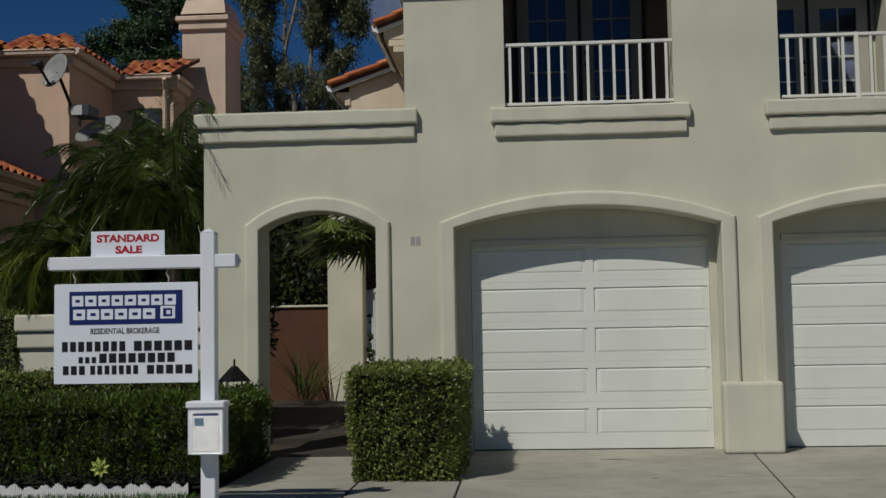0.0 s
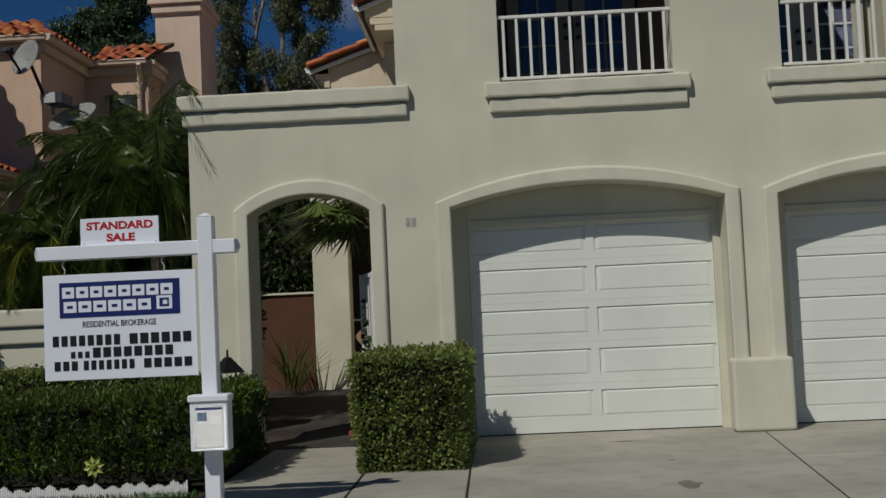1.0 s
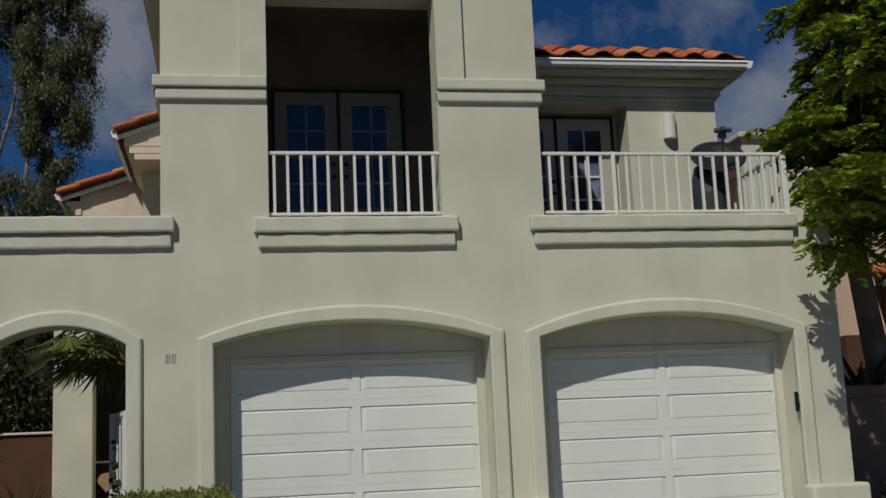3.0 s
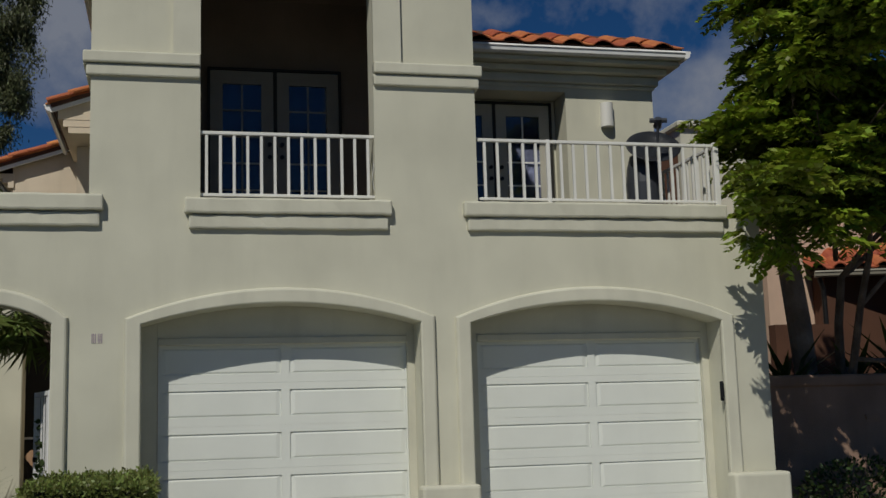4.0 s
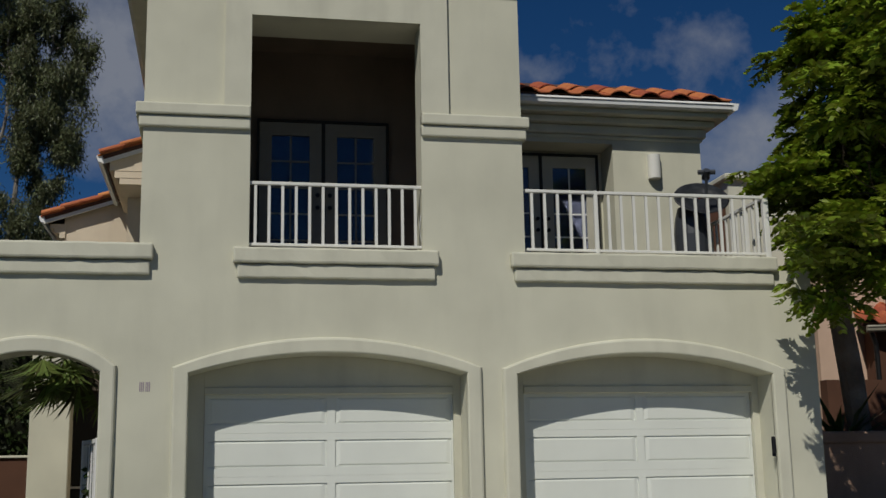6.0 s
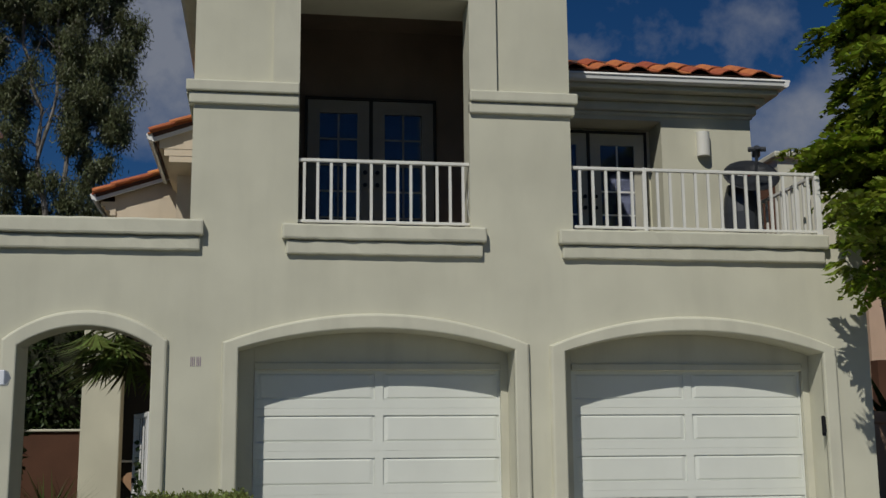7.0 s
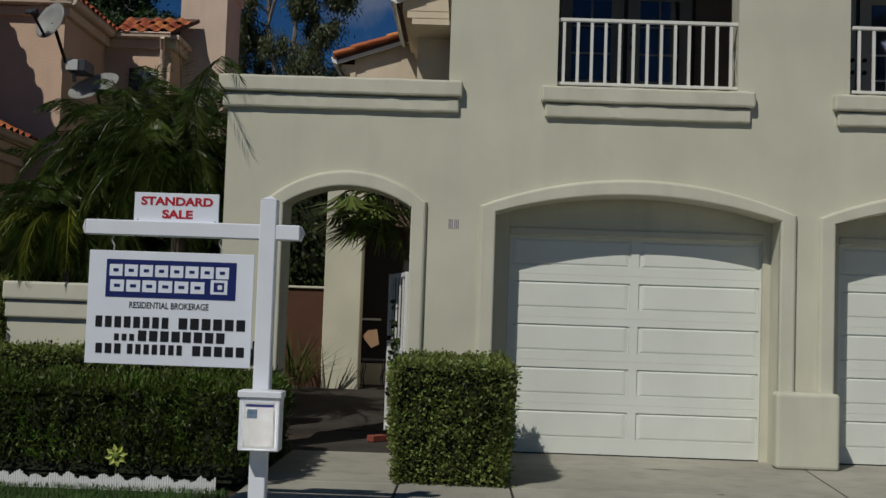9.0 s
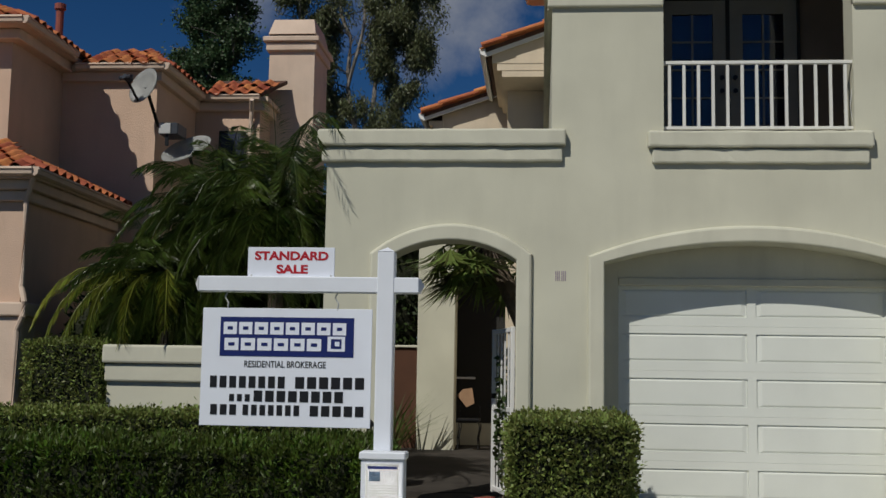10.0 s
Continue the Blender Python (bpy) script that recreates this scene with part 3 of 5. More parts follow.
for f in ((0, 4, 5, 3), (1, 2, 5, 4), (2, 3, 5), (0, 3, 2, 1)):
    bm.faces.new([vs[i] for i in f])
part("roof_core", bm, UNDER, house)

# wing behind the deck: recessed doors, plain wall with a lamp, moulded cornice, tiled eave
boxpart("deck_wall", (5.23, 6.44, 2.4, 3.0, 3.461, 5.555), STUCCO, house)
boxpart("deck_wall", (TX1 - 0.31, 5.229, 2.86, 3.1, 3.461, 5.555), STUCCO, house)
boxpart("deck_lintel", (TX1 - 0.3, 5.229, 2.4, 2.859, 5.495, 5.555), STUCCO, house)
boxpart("deck_side_wall", (6.14, 6.44, 3.001, 8.9, 3.461, 5.555), STUCCO, house)
for z0, z1, o in ((5.5555, 5.60, 0.03), (5.605, 5.72, 0.07), (5.725, 5.81, 0.16), (5.815, 5.88, 0.29), (5.8805, 6.0, 0.315)):
    boxpart("cornice", (TX1 - 0.3, 6.44 + o, 2.4 - o, 8.9, z0, z1), TRIM, house, 0.012)
gutter(house, (TX1 - 0.30, 2.08, 5.985), (6.76, 2.07, 5.985), (0, -1, 0), WHITE)
gutter(house, (6.76, 2.0, 5.985), (6.76, 8.9, 5.985), (1, 0, 0), WHITE)
roof_plane(house, (TX1 - 0.3, 2.04, 6.03), (6.74, 2.04, 6.03), (6.60, 3.2, 6.56), (TX1 - 0.3, 3.2, 6.56), size=1.15, flat=0.62)
roof_plane(house, (6.78, 2.06, 6.0), (6.78, 8.9, 6.0), (6.3, 8.9, 6.17), (6.3, 3.0, 6.17), rows=2, size=0.9)
# Paler bars and stiles: the deck door's sunlight is in these colours
french_door(3.62, 5.14, 3.47, 5.43, 2.83, material("grey_lilac_curtain", (0.20, 0.20, 0.25), 0.9, 0.3, 5, 30, 0.2, 0.01), OFFWHITE,
            material("lit_cream_door_paint", (0.44, 0.42, 0.35), 0.5, 0.08, 4, 90, 0.1, 0.004))


def sconce():
    d = thing("wall_lamp", "white half-round wall lamp on the cream stucco", "lamp")
    bm = bmesh.new()
    cyl(bm, (5.775, 2.36, 5.04), (5.775, 2.36, 5.355), 0.083, 0.083, 20)
    part("shade", bm, OFFWHITE, d, smooth=False)
    boxpart("back_plate", (5.70, 5.85, 2.385, 2.402, 5.06, 5.34), OFFWHITE, d)


sconce()
small = thing("garage_lamp", "small black wall fitting beside the garage", "lamp")
boxpart("back_plate", (5.928, 5.972, -0.060, -0.046, 1.455, 1.66), BLACKMETAL, small, 0.006)
boxpart("cover", (5.932, 5.968, -0.085, -0.060, 1.48, 1.65), BLACKMETAL, small, 0.012)

cable = thing("cable", "thin grey loose cable at the end of the balcony railing", "cable")
bm = bmesh.new()
tube(bm, [(2.308, 0.070, 4.230), (2.312, 0.070, 4.092), (2.277, 0.070, 3.830), (2.286, 0.070, 3.736), (2.305, 0.070, 3.636)], [0.005] * 5, 6)
part("wire", bm, DISHGREY, cable)

# side rail of the deck
rail3 = thing("balcony_railing", "off-white metal side railing of the deck", "railing", group="balcony railings")
for nm, z0, z1 in (("rail", 4.23, 4.265), ("bottom_rail", 3.575, 3.605)):
    boxpart(nm, (6.10, 6.14, 0.08, 2.38, z0, z1), OFFWHITE, rail3, 0.004)
for i in range(17):
    y = 0.14 + i * 0.135
    boxpart("baluster", (6.108, 6.132, y - 0.012, y + 0.012, 3.605, 4.23), OFFWHITE, rail3)
boxpart("rail_post", (6.07, 6.13, 0.03, 0.09, 3.555, 4.275), OFFWHITE, rail3, 0.004)


def dish(name, label, centre, face, w, h, mat, mast_foot, lnb=True, mark=False):
    """A satellite dish: shallow oval bowl, arm with receiver, mast."""
    d = thing(name, label, "satellite dish")
    c, f = Vector(centre), Vector(face).normalized()
    q = f.to_track_quat("Z", "Y").to_matrix().to_4x4()
    bm = bmesh.new()
    rings = []
    for r in (0.0, 0.35, 0.7, 0.94, 1.0):
        dep = 0.14 * w * (r * r - 1) - (0.02 if r == 1.0 else 0)
        rings.append([bm.verts.new((math.cos(a) * r * w / 2, math.sin(a) * r * h / 2, dep)) for a in (2 * math.pi * k / 28 for k in range(28))] if r else [bm.verts.new((0, 0, dep))])
    for k in range(28):
        bm.faces.new((rings[0][0], rings[1][k], rings[1][(k + 1) % 28]))
    for a, b in zip(rings[1:], rings[2:]):
        for k in range(28):
            bm.faces.new((a[k], b[k], b[(k + 1) % 28], a[(k + 1) % 28]))
    bmesh.ops.solidify(bm, geom=bm.faces[:], thickness=0.012)
    bm.transform(Matrix.Translation(c) @ q)
    part("bowl", bm, mat, d, smooth=True)
    if mark:
        for k, (x, tall, ink_mat) in enumerate(((-0.13, 0.05, WHITE), (-0.10, 0.035, WHITE), (-0.07, 0.045, WHITE), (-0.04, 0.05, WHITE), (-0.005, 0.03, REDINK))):
            bm = bmesh.new()
            box(bm, x - 0.01, x + 0.01, 0.07, 0.07 + tall, -0.080, -0.066)
            bm.transform(Matrix.Translation(c) @ q)
            part("printed_mark", bm, ink_mat, d)
    up = q.to_3x3() @ Vector((0, -1, 0))
    if lnb:
        tip = c + f * w * 0.6 + up * h * 0.12
        bm = bmesh.new()
        cyl(bm, c + up * h * 0.45 - f * 0.02, tip, 0.018, 0.018, 8)
        part("arm", bm, BLACKMETAL if mat is DISHGREY else DISHDARK, d)
        bm = bmesh.new()
        side = q.to_3x3() @ Vector((1, 0, 0))
        cyl(bm, tip - side * 0.1, tip + side * 0.1, 0.03, 0.03, 8)
        cyl(bm, tip + f * 0.03, tip - f * 0.09, 0.04, 0.05, 10)
        part("receiver", bm, DISHDARK, d)
    bm = bmesh.new()
    tube(bm, [c - f * 0.15 * w, c - f * 0.3 * w - Vector((0, 0, 0.1)), mast_foot], [0.025, 0.025, 0.025], 8)
    part("mast", bm, BLACKMETAL, d)
    return d


dish("satellite_dish", "dark grey satellite dish standing on the deck", (5.93, 1.3, 4.55), (-0.15, -0.72, 0.68), 0.66, 0.66, DISHDARK, (5.95, 1.5, 4.2), mark=True)
urn = thing("planter", "dark rounded container standing on the deck", "planter")
bm = bmesh.new()
tube(bm, [(5.87, 1.5, z) for z in (3.462, 3.6, 3.85, 4.1, 4.3, 4.45)], [0.13, 0.17, 0.21, 0.22, 0.2, 0.16], 20)
part("body", bm, DISHDARK, urn)

# upper rear parts of the house: two side wings with roofs falling to one side
def side_wing(x_eave, y_front, z_eave, x_in, depth, slope, setback, cornice):
    zt = z_eave + (x_in - x_eave) * slope
    w = x_eave + 0.3
    line = lambda x, d: (x, z_eave + (x - x_eave) * slope - d)
    bm = bmesh.new()
    plate(bm, [(w, 0.0), (x_in, 0.0), line(x_in, 0.1), line(w, 0.1)], [], y_front + setback, y_front + depth)
    part("rear_wall", bm, WARMSTUCCO, house)
    if cornice:
        for x0, d0, d1 in ((0.10, 0.10, 0.24), (0.17, 0.24, 0.34), (0.24, 0.34, 0.43)):
            bm = bmesh.new()
            z = z_eave - d1 + 0.04
            plate(bm, [(x_eave + x0, z), (x_in, z), line(x_in, d0), line(x_eave + x0, d0)], [], y_front + 0.06 + x0 * 0.1, y_front + depth)
            part("cornice", bm, WARMSTUCCO, house)
    else:
        for x0, d0, d1 in ((0.08, 0.1, 0.17), (0.15, 0.17, 0.25), (0.23, 0.25, 0.33)):
            boxpart("cornice", (x_eave + x0, w + 0.02, y_front + setback - 0.03, y_front + depth, z_eave - d1, z_eave - d0), WARMSTUCCO, house)
    bm = bmesh.new()
    plate(bm, [line(x_eave, 0.12), line(x_in, 0.12), line(x_in, 0.004), line(x_eave, 0.004)], [], y_front, y_front + 0.05)
    part("verge_board", bm, WHITE, house)
    u = Vector((1, 0, slope)).normalized()
    up = Vector((-slope, 0, 1)).normalized()
    turn = Matrix((Vector((0, -1, 0)), u, up)).transposed().to_4x4()
    rake = boxpart("rake_board", (x_eave, x_eave + 0.06, y_front + 0.06, y_front + 0.2, z_eave - 0.02, z_eave), UNDER, house)
    for k in range(int((x_in - x_eave) / 0.29)):
        t = new("tile", TILE_MESH)
        t.parent = rake
        t.matrix_local = Matrix.Translation(Vector((x_eave - 0.04, y_front + 0.03, z_eave + 0.035)) + u * 0.31 * k + up * 0.012 * (k % 2)) @ turn @ Matrix.Diagonal((0.85, 0.85, 1.1, 1))
    gutter(house, (x_eave, y_front, z_eave), (x_eave, y_front + depth, z_eave), (-1, 0, 0), WHITE)
    roof_plane(house, (x_eave, y_front + depth, z_eave), (x_eave, y_front - 0.02, z_eave), (x_in, y_front - 0.02, zt), (x_in, y_front + depth, zt), size=0.8)


side_wing(-1.40, 5.15, 5.88, 0.3, 3.2, 0.36, 0.9, True)
side_wing(-2.53, 7.75, 5.55, 0.3, 3.0, 0.34, 0.14, False)

# ---- house number as plain bars ----
number = thing("number_plate", "faded purple number marks on the cream wall", "house number")
NUM = material("faded_purple_paint", (0.34, 0.27, 0.33), 0.7, 0.15, 20, 80, 0.0)
for xa in (-0.452, -0.395):
    for dx in (0.0, 0.016, 0.032):
        boxpart("digit_bar", (xa + dx, xa + dx + 0.008, -0.004, 0.001, 2.155, 2.245), NUM, number)

# ---- low garden wall beside the wing ----
low = thing("garden_wall", "low cream stucco garden wall with stepped bands", "wall")
boxpart("wall_body", (-5.27, -2.66, 1.5, 1.75, 0, 1.15), STUCCO, low)
boxpart("wall_band", (-5.29, -2.66, 1.45, 1.80, 1.145, 1.335), TRIM, low, 0.02, seg=2)
boxpart("wall_band", (-5.31, -2.66, 1.41, 1.84, 1.34, 1.54), TRIM, low, 0.025, seg=2)

# ---- courtyard seen through the arch ----
pier = thing("courtyard_pier", "plain cream stucco pier in the courtyard", "pier")
boxpart("shaft", (-2.46, -1.88, 6.8, 7.2, 0.1, 3.5), STUCCO, pier, 0.015)
# Unseen slab, added to shade the porch opening below
boxpart("porch_shade_slab", (-2.46, -0.9, 6.75, 11.0, 3.501, 3.75), STUCCO, pier)
# Near-black panel painted in place of the porch's deep shade
boxpart("porch_dark_panel", (-2.15, -1.09, 7.76, 7.86, 0.535, 3.50), DARKTRIM, pier, label="near-black panel standing in for the shaded porch opening")
boxpart("porch_base", (-2.15, -1.09, 7.70, 7.86, 0.12, 0.53), TRIM, pier, 0.01)
brown = thing("courtyard_wall", "brown stucco courtyard wall with a pale cap", "wall")
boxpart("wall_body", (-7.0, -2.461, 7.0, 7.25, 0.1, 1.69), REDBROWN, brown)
boxpart("wall_cap", (-7.0, -2.461, 6.96, 7.29, 1.69, 1.73), TRIM, brown, 0.01)
gate = thing("gate", "white metal garden gate standing open", "gate")
for y in (0.36, 1.16):
    boxpart("gate_stile", (-0.865, -0.825, y, y + 0.045, 0.1, 1.74), WHITE, gate, 0.004)
for z in (0.12, 0.92, 1.69):
    boxpart("gate_rail", (-0.86, -0.83, 0.40, 1.16, z, z + 0.045), WHITE, gate, 0.004)
for i in range(4):
    y = 0.54 + i * 0.15
    boxpart("gate_bar", (-0.853, -0.837, y, y + 0.016, 0.16, 1.69), WHITE, gate)
boxpart("gate_latch", (-0.872, -0.822, 1.15, 1.20, 1.04, 1.09), BLACKMETAL, gate, 0.006)
hinge = Matrix.Translation((-0.845, 0.36, 0))
gate.matrix_basis = hinge @ Matrix.Rotation(radians(15), 4, "Z") @ hinge.inverted()
boxpart("porch_rail", (-2.14, -1.62, 7.72, 7.758, 1.225, 1.26), WHITE, pier, 0.006, "white rail across the porch opening")
chair = thing("patio_chair", "tan patio chair with thin dark curved legs", "chair")
bm = bmesh.new()
plate(bm, [(-1.703, 0.80), (-1.583, 0.862), (-1.62, 1.092), (-1.758, 1.073), (-1.851, 0.978)], [], 6.92, 6.96)
part("backrest", bm, material("tan_cushion", (0.36, 0.22, 0.13), 0.9, 0.15, 8, 60, 0.2, 0.005), chair)
boxpart("seat", (-1.82, -1.48, 6.55, 6.93, 0.60, 0.64), BLACKMETAL, chair, 0.01)
for x in (-1.80, -1.50):
    for y, dy in ((6.58, -0.05), (6.92, 0.05)):
        bm = bmesh.new()
        tube(bm, [(x, y, 0.82 if dy > 0 else 0.62), (x + 0.02, y + dy, 0.5), (x - 0.01, y, 0.35), (x, y + dy, 0.19)], [0.011] * 4, 6)
        part("leg", bm, BLACKMETAL, chair)

# ---- the pink neighbour house ----
pink = thing("neighbour_house", "salmon pink stucco house with terracotta tile roofs", "house")
PW = lambda nm, *d: boxpart(nm, d, PINK, pink)
PW("wall", -14, -6.58, 2.1, 4.95, 0, 3.42)          # one-storey front
PW("wall", -16, -7.45, 3.34, 9.0, 3.4, 5.62)         # upper forward block
PW("wall", -7.449, -6.06, 4.951, 9.0, 0, 5.45)
PW("wall", -6.059, -5.02, 6.8, 9.0, 0, 5.45)
for d in ((-14, -6.51, 2.03, 4.9, 3.2, 3.32), (-14, -6.44, 1.96, 4.9, 3.325, 3.44)):
    boxpart("cornice", d, PINKTRIM, pink, 0.01)
for d in ((-16, -7.28, 3.17, 9, 5.485, 5.62), (-7.44, -5.97, 4.87, 9, 5.365, 5.5),
          (-6.0, -4.92, 6.71, 9, 5.365, 5.5)):
    boxpart("cornice", d, PINKTRIM, pink, 0.01)
for d in ((-16, -7.16, 3.0, 9, 5.621, 5.705), (-7.44, -5.92, 4.82, 9, 5.501, 5.58), (-6.0, -4.87, 6.66, 9, 5.501, 5.575), (-14, -6.39, 1.86, 4.9, 3.441, 3.545)):
    boxpart("soffit", d, PINKTRIM, pink)
boxpart("corner_pier", (-6.86, -6.51, 2.02, 2.4, 0, 1.86), PINKTRIM, pink, 0.015)
boxpart("corner_pier_cap", (-6.91, -6.46, 1.97, 2.45, 1.86, 2.02), PINKTRIM, pink, 0.02, seg=2)
ZG = 5.60
gutter(pink, (-16, 3.0, ZG + 0.12), (-7.15, 3.0, ZG + 0.12), (0, -1, 0), PINKTRIM)
gutter(pink, (-7.15, 2.95, ZG + 0.12), (-7.15, 4.6, ZG + 0.12), (1, 0, 0), PINKTRIM)
gutter(pink, (-7.2, 4.81, ZG), (-5.91, 4.81, ZG), (0, -1, 0), PINKTRIM)
gutter(pink, (-5.91, 4.76, ZG), (-5.91, 6.6, ZG), (1, 0, 0), PINKTRIM)
gutter(pink, (-5.85, 6.65, ZG), (-4.99, 6.65, ZG), (0, -1, 0), PINKTRIM)
gutter(pink, (-14, 1.85, 3.56), (-6.38, 1.85, 3.56), (0, -1, 0), PINKTRIM)
gutter(pink, (-6.38, 1.8, 3.56), (-6.38, 4.9, 3.56), (1, 0, 0), PINKTRIM)
roof_plane(pink, (-9.2, 3.0, ZG + 0.12), (-7.12, 3.0, ZG + 0.12), (-7.9, 3.9, 6.14), (-9.2, 3.9, 6.14), size=0.66)
roof_plane(pink, (-7.12, 2.98, ZG + 0.12), (-7.12, 6.6, ZG + 0.12), (-8.2, 6.6, 6.2), (-8.2, 4.2, 6.2), size=0.66)
roof_plane(pink, (-7.1, 4.78, ZG), (-5.86, 4.78, ZG), (-6.4, 5.9, 6.1), (-7.1, 5.9, 6.1), size=0.62)
roof_plane(pink, (-5.87, 4.76, ZG), (-5.87, 8.6, ZG), (-6.8, 8.6, 6.05), (-6.8, 5.75, 6.05), size=0.62)
roof_plane(pink, (-5.85, 6.62, ZG), (-4.97, 6.62, ZG + 0.02), (-4.74, 7.4, 6.02), (-5.85, 7.4, 6.02), size=0.62)
roof_plane(pink, (-8.6, 1.85, 3.57), (-6.36, 1.85, 3.57), (-7.4, 3.3, 4.17), (-8.6, 3.3, 4.17), size=0.66)
roof_plane(pink, (-6.36, 1.83, 3.57), (-6.36, 4.9, 3.57), (-7.4, 4.9, 4.05), (-7.4, 3.2, 4.05), size=0.66)


def chimney(owner):
    ch = boxpart("chimney", (-5.075, -4.32, 7.5, 8.6, 3.0, 6.54), PINKTRIM, owner)
    for d in ((-5.125, -4.275, 7.44, 8.66, 6.54, 6.68), (-5.17, -4.235, 7.39, 8.71, 6.685, 6.775)):
        boxpart("chimney_collar", d, PINKTRIM, ch, 0.015)
    # solid near-black block painted in place of the open, shaded gap
    boxpart("chimney_slot", (-5.07, -4.33, 7.48, 8.62, 6.775, 6.825), DARKTRIM, ch)
    bm = bmesh.new()
    for v in box(bm, -5.09, -4.305, 7.45, 8.65, 6.825, 7.11):
        if v.co.z > 7:
            v.co.x = -4.70 + (v.co.x + 4.70) * 0.85
            v.co.y = 8.05 + (v.co.y - 8.05) * 0.75
    part("chimney_hood", bm, PINKTRIM, ch)


chimney(pink)


def downspout(owner, pts, mat, r=0.035):
    bm = bmesh.new()
    tube(bm, pts, [r] * len(pts), 8)
    return part("downspout", bm, mat, owner)


downspout(pink, [(-6.41, 1.9, 3.46), (-6.47, 1.98, 3.36), (-6.55, 2.06, 3.2), (-6.55, 2.06, 2.2), (-6.47, 1.98, 2.02), (-6.47, 1.96, 1.86), (-6.55, 2.0, 1.7), (-6.55, 2.0, 0.0)], PINKTRIM)
downspout(pink, [(-5.1, 6.55, 5.5), (-5.13, 6.7, 5.35), (-5.15, 6.74, 5.2), (-5.15, 6.74, 0.5)], PINKTRIM)
bm = bmesh.new()
cyl(bm, (-7.53, 4.9, 5.7), (-7.53, 4.9, 6.43), 0.055, 0.055, 12)
cyl(bm, (-7.53, 4.9, 6.43), (-7.53, 4.9, 6.51), 0.08, 0.08, 12)
part("vent_pipe", bm, RUST, pink, "red-brown vent pipe on the roof")
win = boxpart("window", (-5.66, -5.22, 6.765, 6.80, 4.05, 5.05), DARKTRIM, pink, label="dark framed window")
# opaque pane coloured like an unlit room
boxpart("pane", (-5.62, -5.26, 6.755, 6.764, 4.09, 5.01), DIMROOM, win)
dish("satellite_dish", "pale grey satellite dish fixed to the pink house", (-6.10, 4.45, 5.20), (-0.42, -0.85, 0.32), 0.50, 0.56, DISHGREY, (-6.02, 4.95, 4.72))
dish("satellite_dish", "grey satellite dish low on the pink house wall", (-5.55, 4.75, 4.38), (-0.3, -0.62, 0.72), 0.82, 0.66, DISHGREY, (-6.04, 5.3, 4.1), lnb=False)
unit = thing("equipment_box", "grey metal box on the pink house wall", "utility box")
boxpart("case", (-5.89, -5.62, 4.602, 5.0, 4.535, 4.70), DISHDARK, unit, 0.01)
boxpart("front_plate", (-5.885, -5.72, 4.585, 4.60, 4.54, 4.69), DISHGREY, unit, 0.004)
boxpart("bracket", (-5.80, -5.76, 4.62, 4.66, 4.38, 4.534), BLACKMETAL, unit)

# ---- the house on the other side ----
other = thing("neighbour_house", "shaded pink stucco house with terracotta eaves", "house")
boxpart("wall", (9.36, 20, 5.0, 12, 0, 4.4), PINK, other)
boxpart("wall", (8.6, 16, 6.2, 12, 4.41, 6.1), TRIM, other)
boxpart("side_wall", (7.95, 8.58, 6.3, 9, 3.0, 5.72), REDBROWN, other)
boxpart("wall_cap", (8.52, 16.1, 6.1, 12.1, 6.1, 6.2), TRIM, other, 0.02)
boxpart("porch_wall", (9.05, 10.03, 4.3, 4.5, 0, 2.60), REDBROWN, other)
# Dark slab stands in for the shaded void under the eave
boxpart("porch_dark_slab", (10.12, 18.0, 4.62, 4.98, 0, 3.42), REDBROWN, other)
boxpart("porch_post", (11.2, 11.6, 3.3, 3.7, 0, 3.3), PINK, other, 0.01)
# Gutter colour dulled in place of the tree's shade
gutter(other, (9.88, 4.5, 3.43), (18.0, 2.1, 3.43), Vector((-0.29, -0.957, 0)), DIMCREAM)
roof_plane(other, (9.83, 4.5, 3.48), (18.0, 2.1, 3.48), (18.3, 5.6, 4.68), (10.73, 7.0, 4.68), rows=6)
downspout(other, [(9.95, 4.5, 3.38), (10.05, 4.55, 3.15), (10.06, 4.56, 3.0), (10.06, 4.56, 2.8), (10.06, 4.56, 0)], BLACKMETAL, 0.04)
ret = thing("retaining_wall", "brown stucco garden wall with a rounded cap", "wall")
boxpart("wall_body", (6.70, 16, 1.0, 1.3, 0, 1.60), STONE, ret)
boxpart("wall_cap", (6.68, 16, 0.95, 1.35, 1.60, 1.74), STONE, ret, 0.035, seg=3)
boxpart("wall_band", (8.3, 16, 0.97, 1.0, 1.2, 1.26), STONE, ret)

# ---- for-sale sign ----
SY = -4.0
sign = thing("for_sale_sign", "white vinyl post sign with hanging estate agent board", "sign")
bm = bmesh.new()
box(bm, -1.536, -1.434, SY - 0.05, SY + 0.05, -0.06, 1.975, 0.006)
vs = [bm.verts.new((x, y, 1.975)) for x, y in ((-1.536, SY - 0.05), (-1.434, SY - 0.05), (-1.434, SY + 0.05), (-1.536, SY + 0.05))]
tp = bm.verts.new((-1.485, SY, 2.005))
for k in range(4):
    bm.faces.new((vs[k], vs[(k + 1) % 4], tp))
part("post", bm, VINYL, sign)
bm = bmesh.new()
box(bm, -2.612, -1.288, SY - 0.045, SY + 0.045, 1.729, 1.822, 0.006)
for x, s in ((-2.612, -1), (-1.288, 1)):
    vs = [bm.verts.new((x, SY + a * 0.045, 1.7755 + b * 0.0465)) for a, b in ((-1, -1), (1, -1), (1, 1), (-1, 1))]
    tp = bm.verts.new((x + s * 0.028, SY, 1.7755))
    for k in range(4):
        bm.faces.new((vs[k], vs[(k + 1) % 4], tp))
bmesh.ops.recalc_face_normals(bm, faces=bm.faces[:])
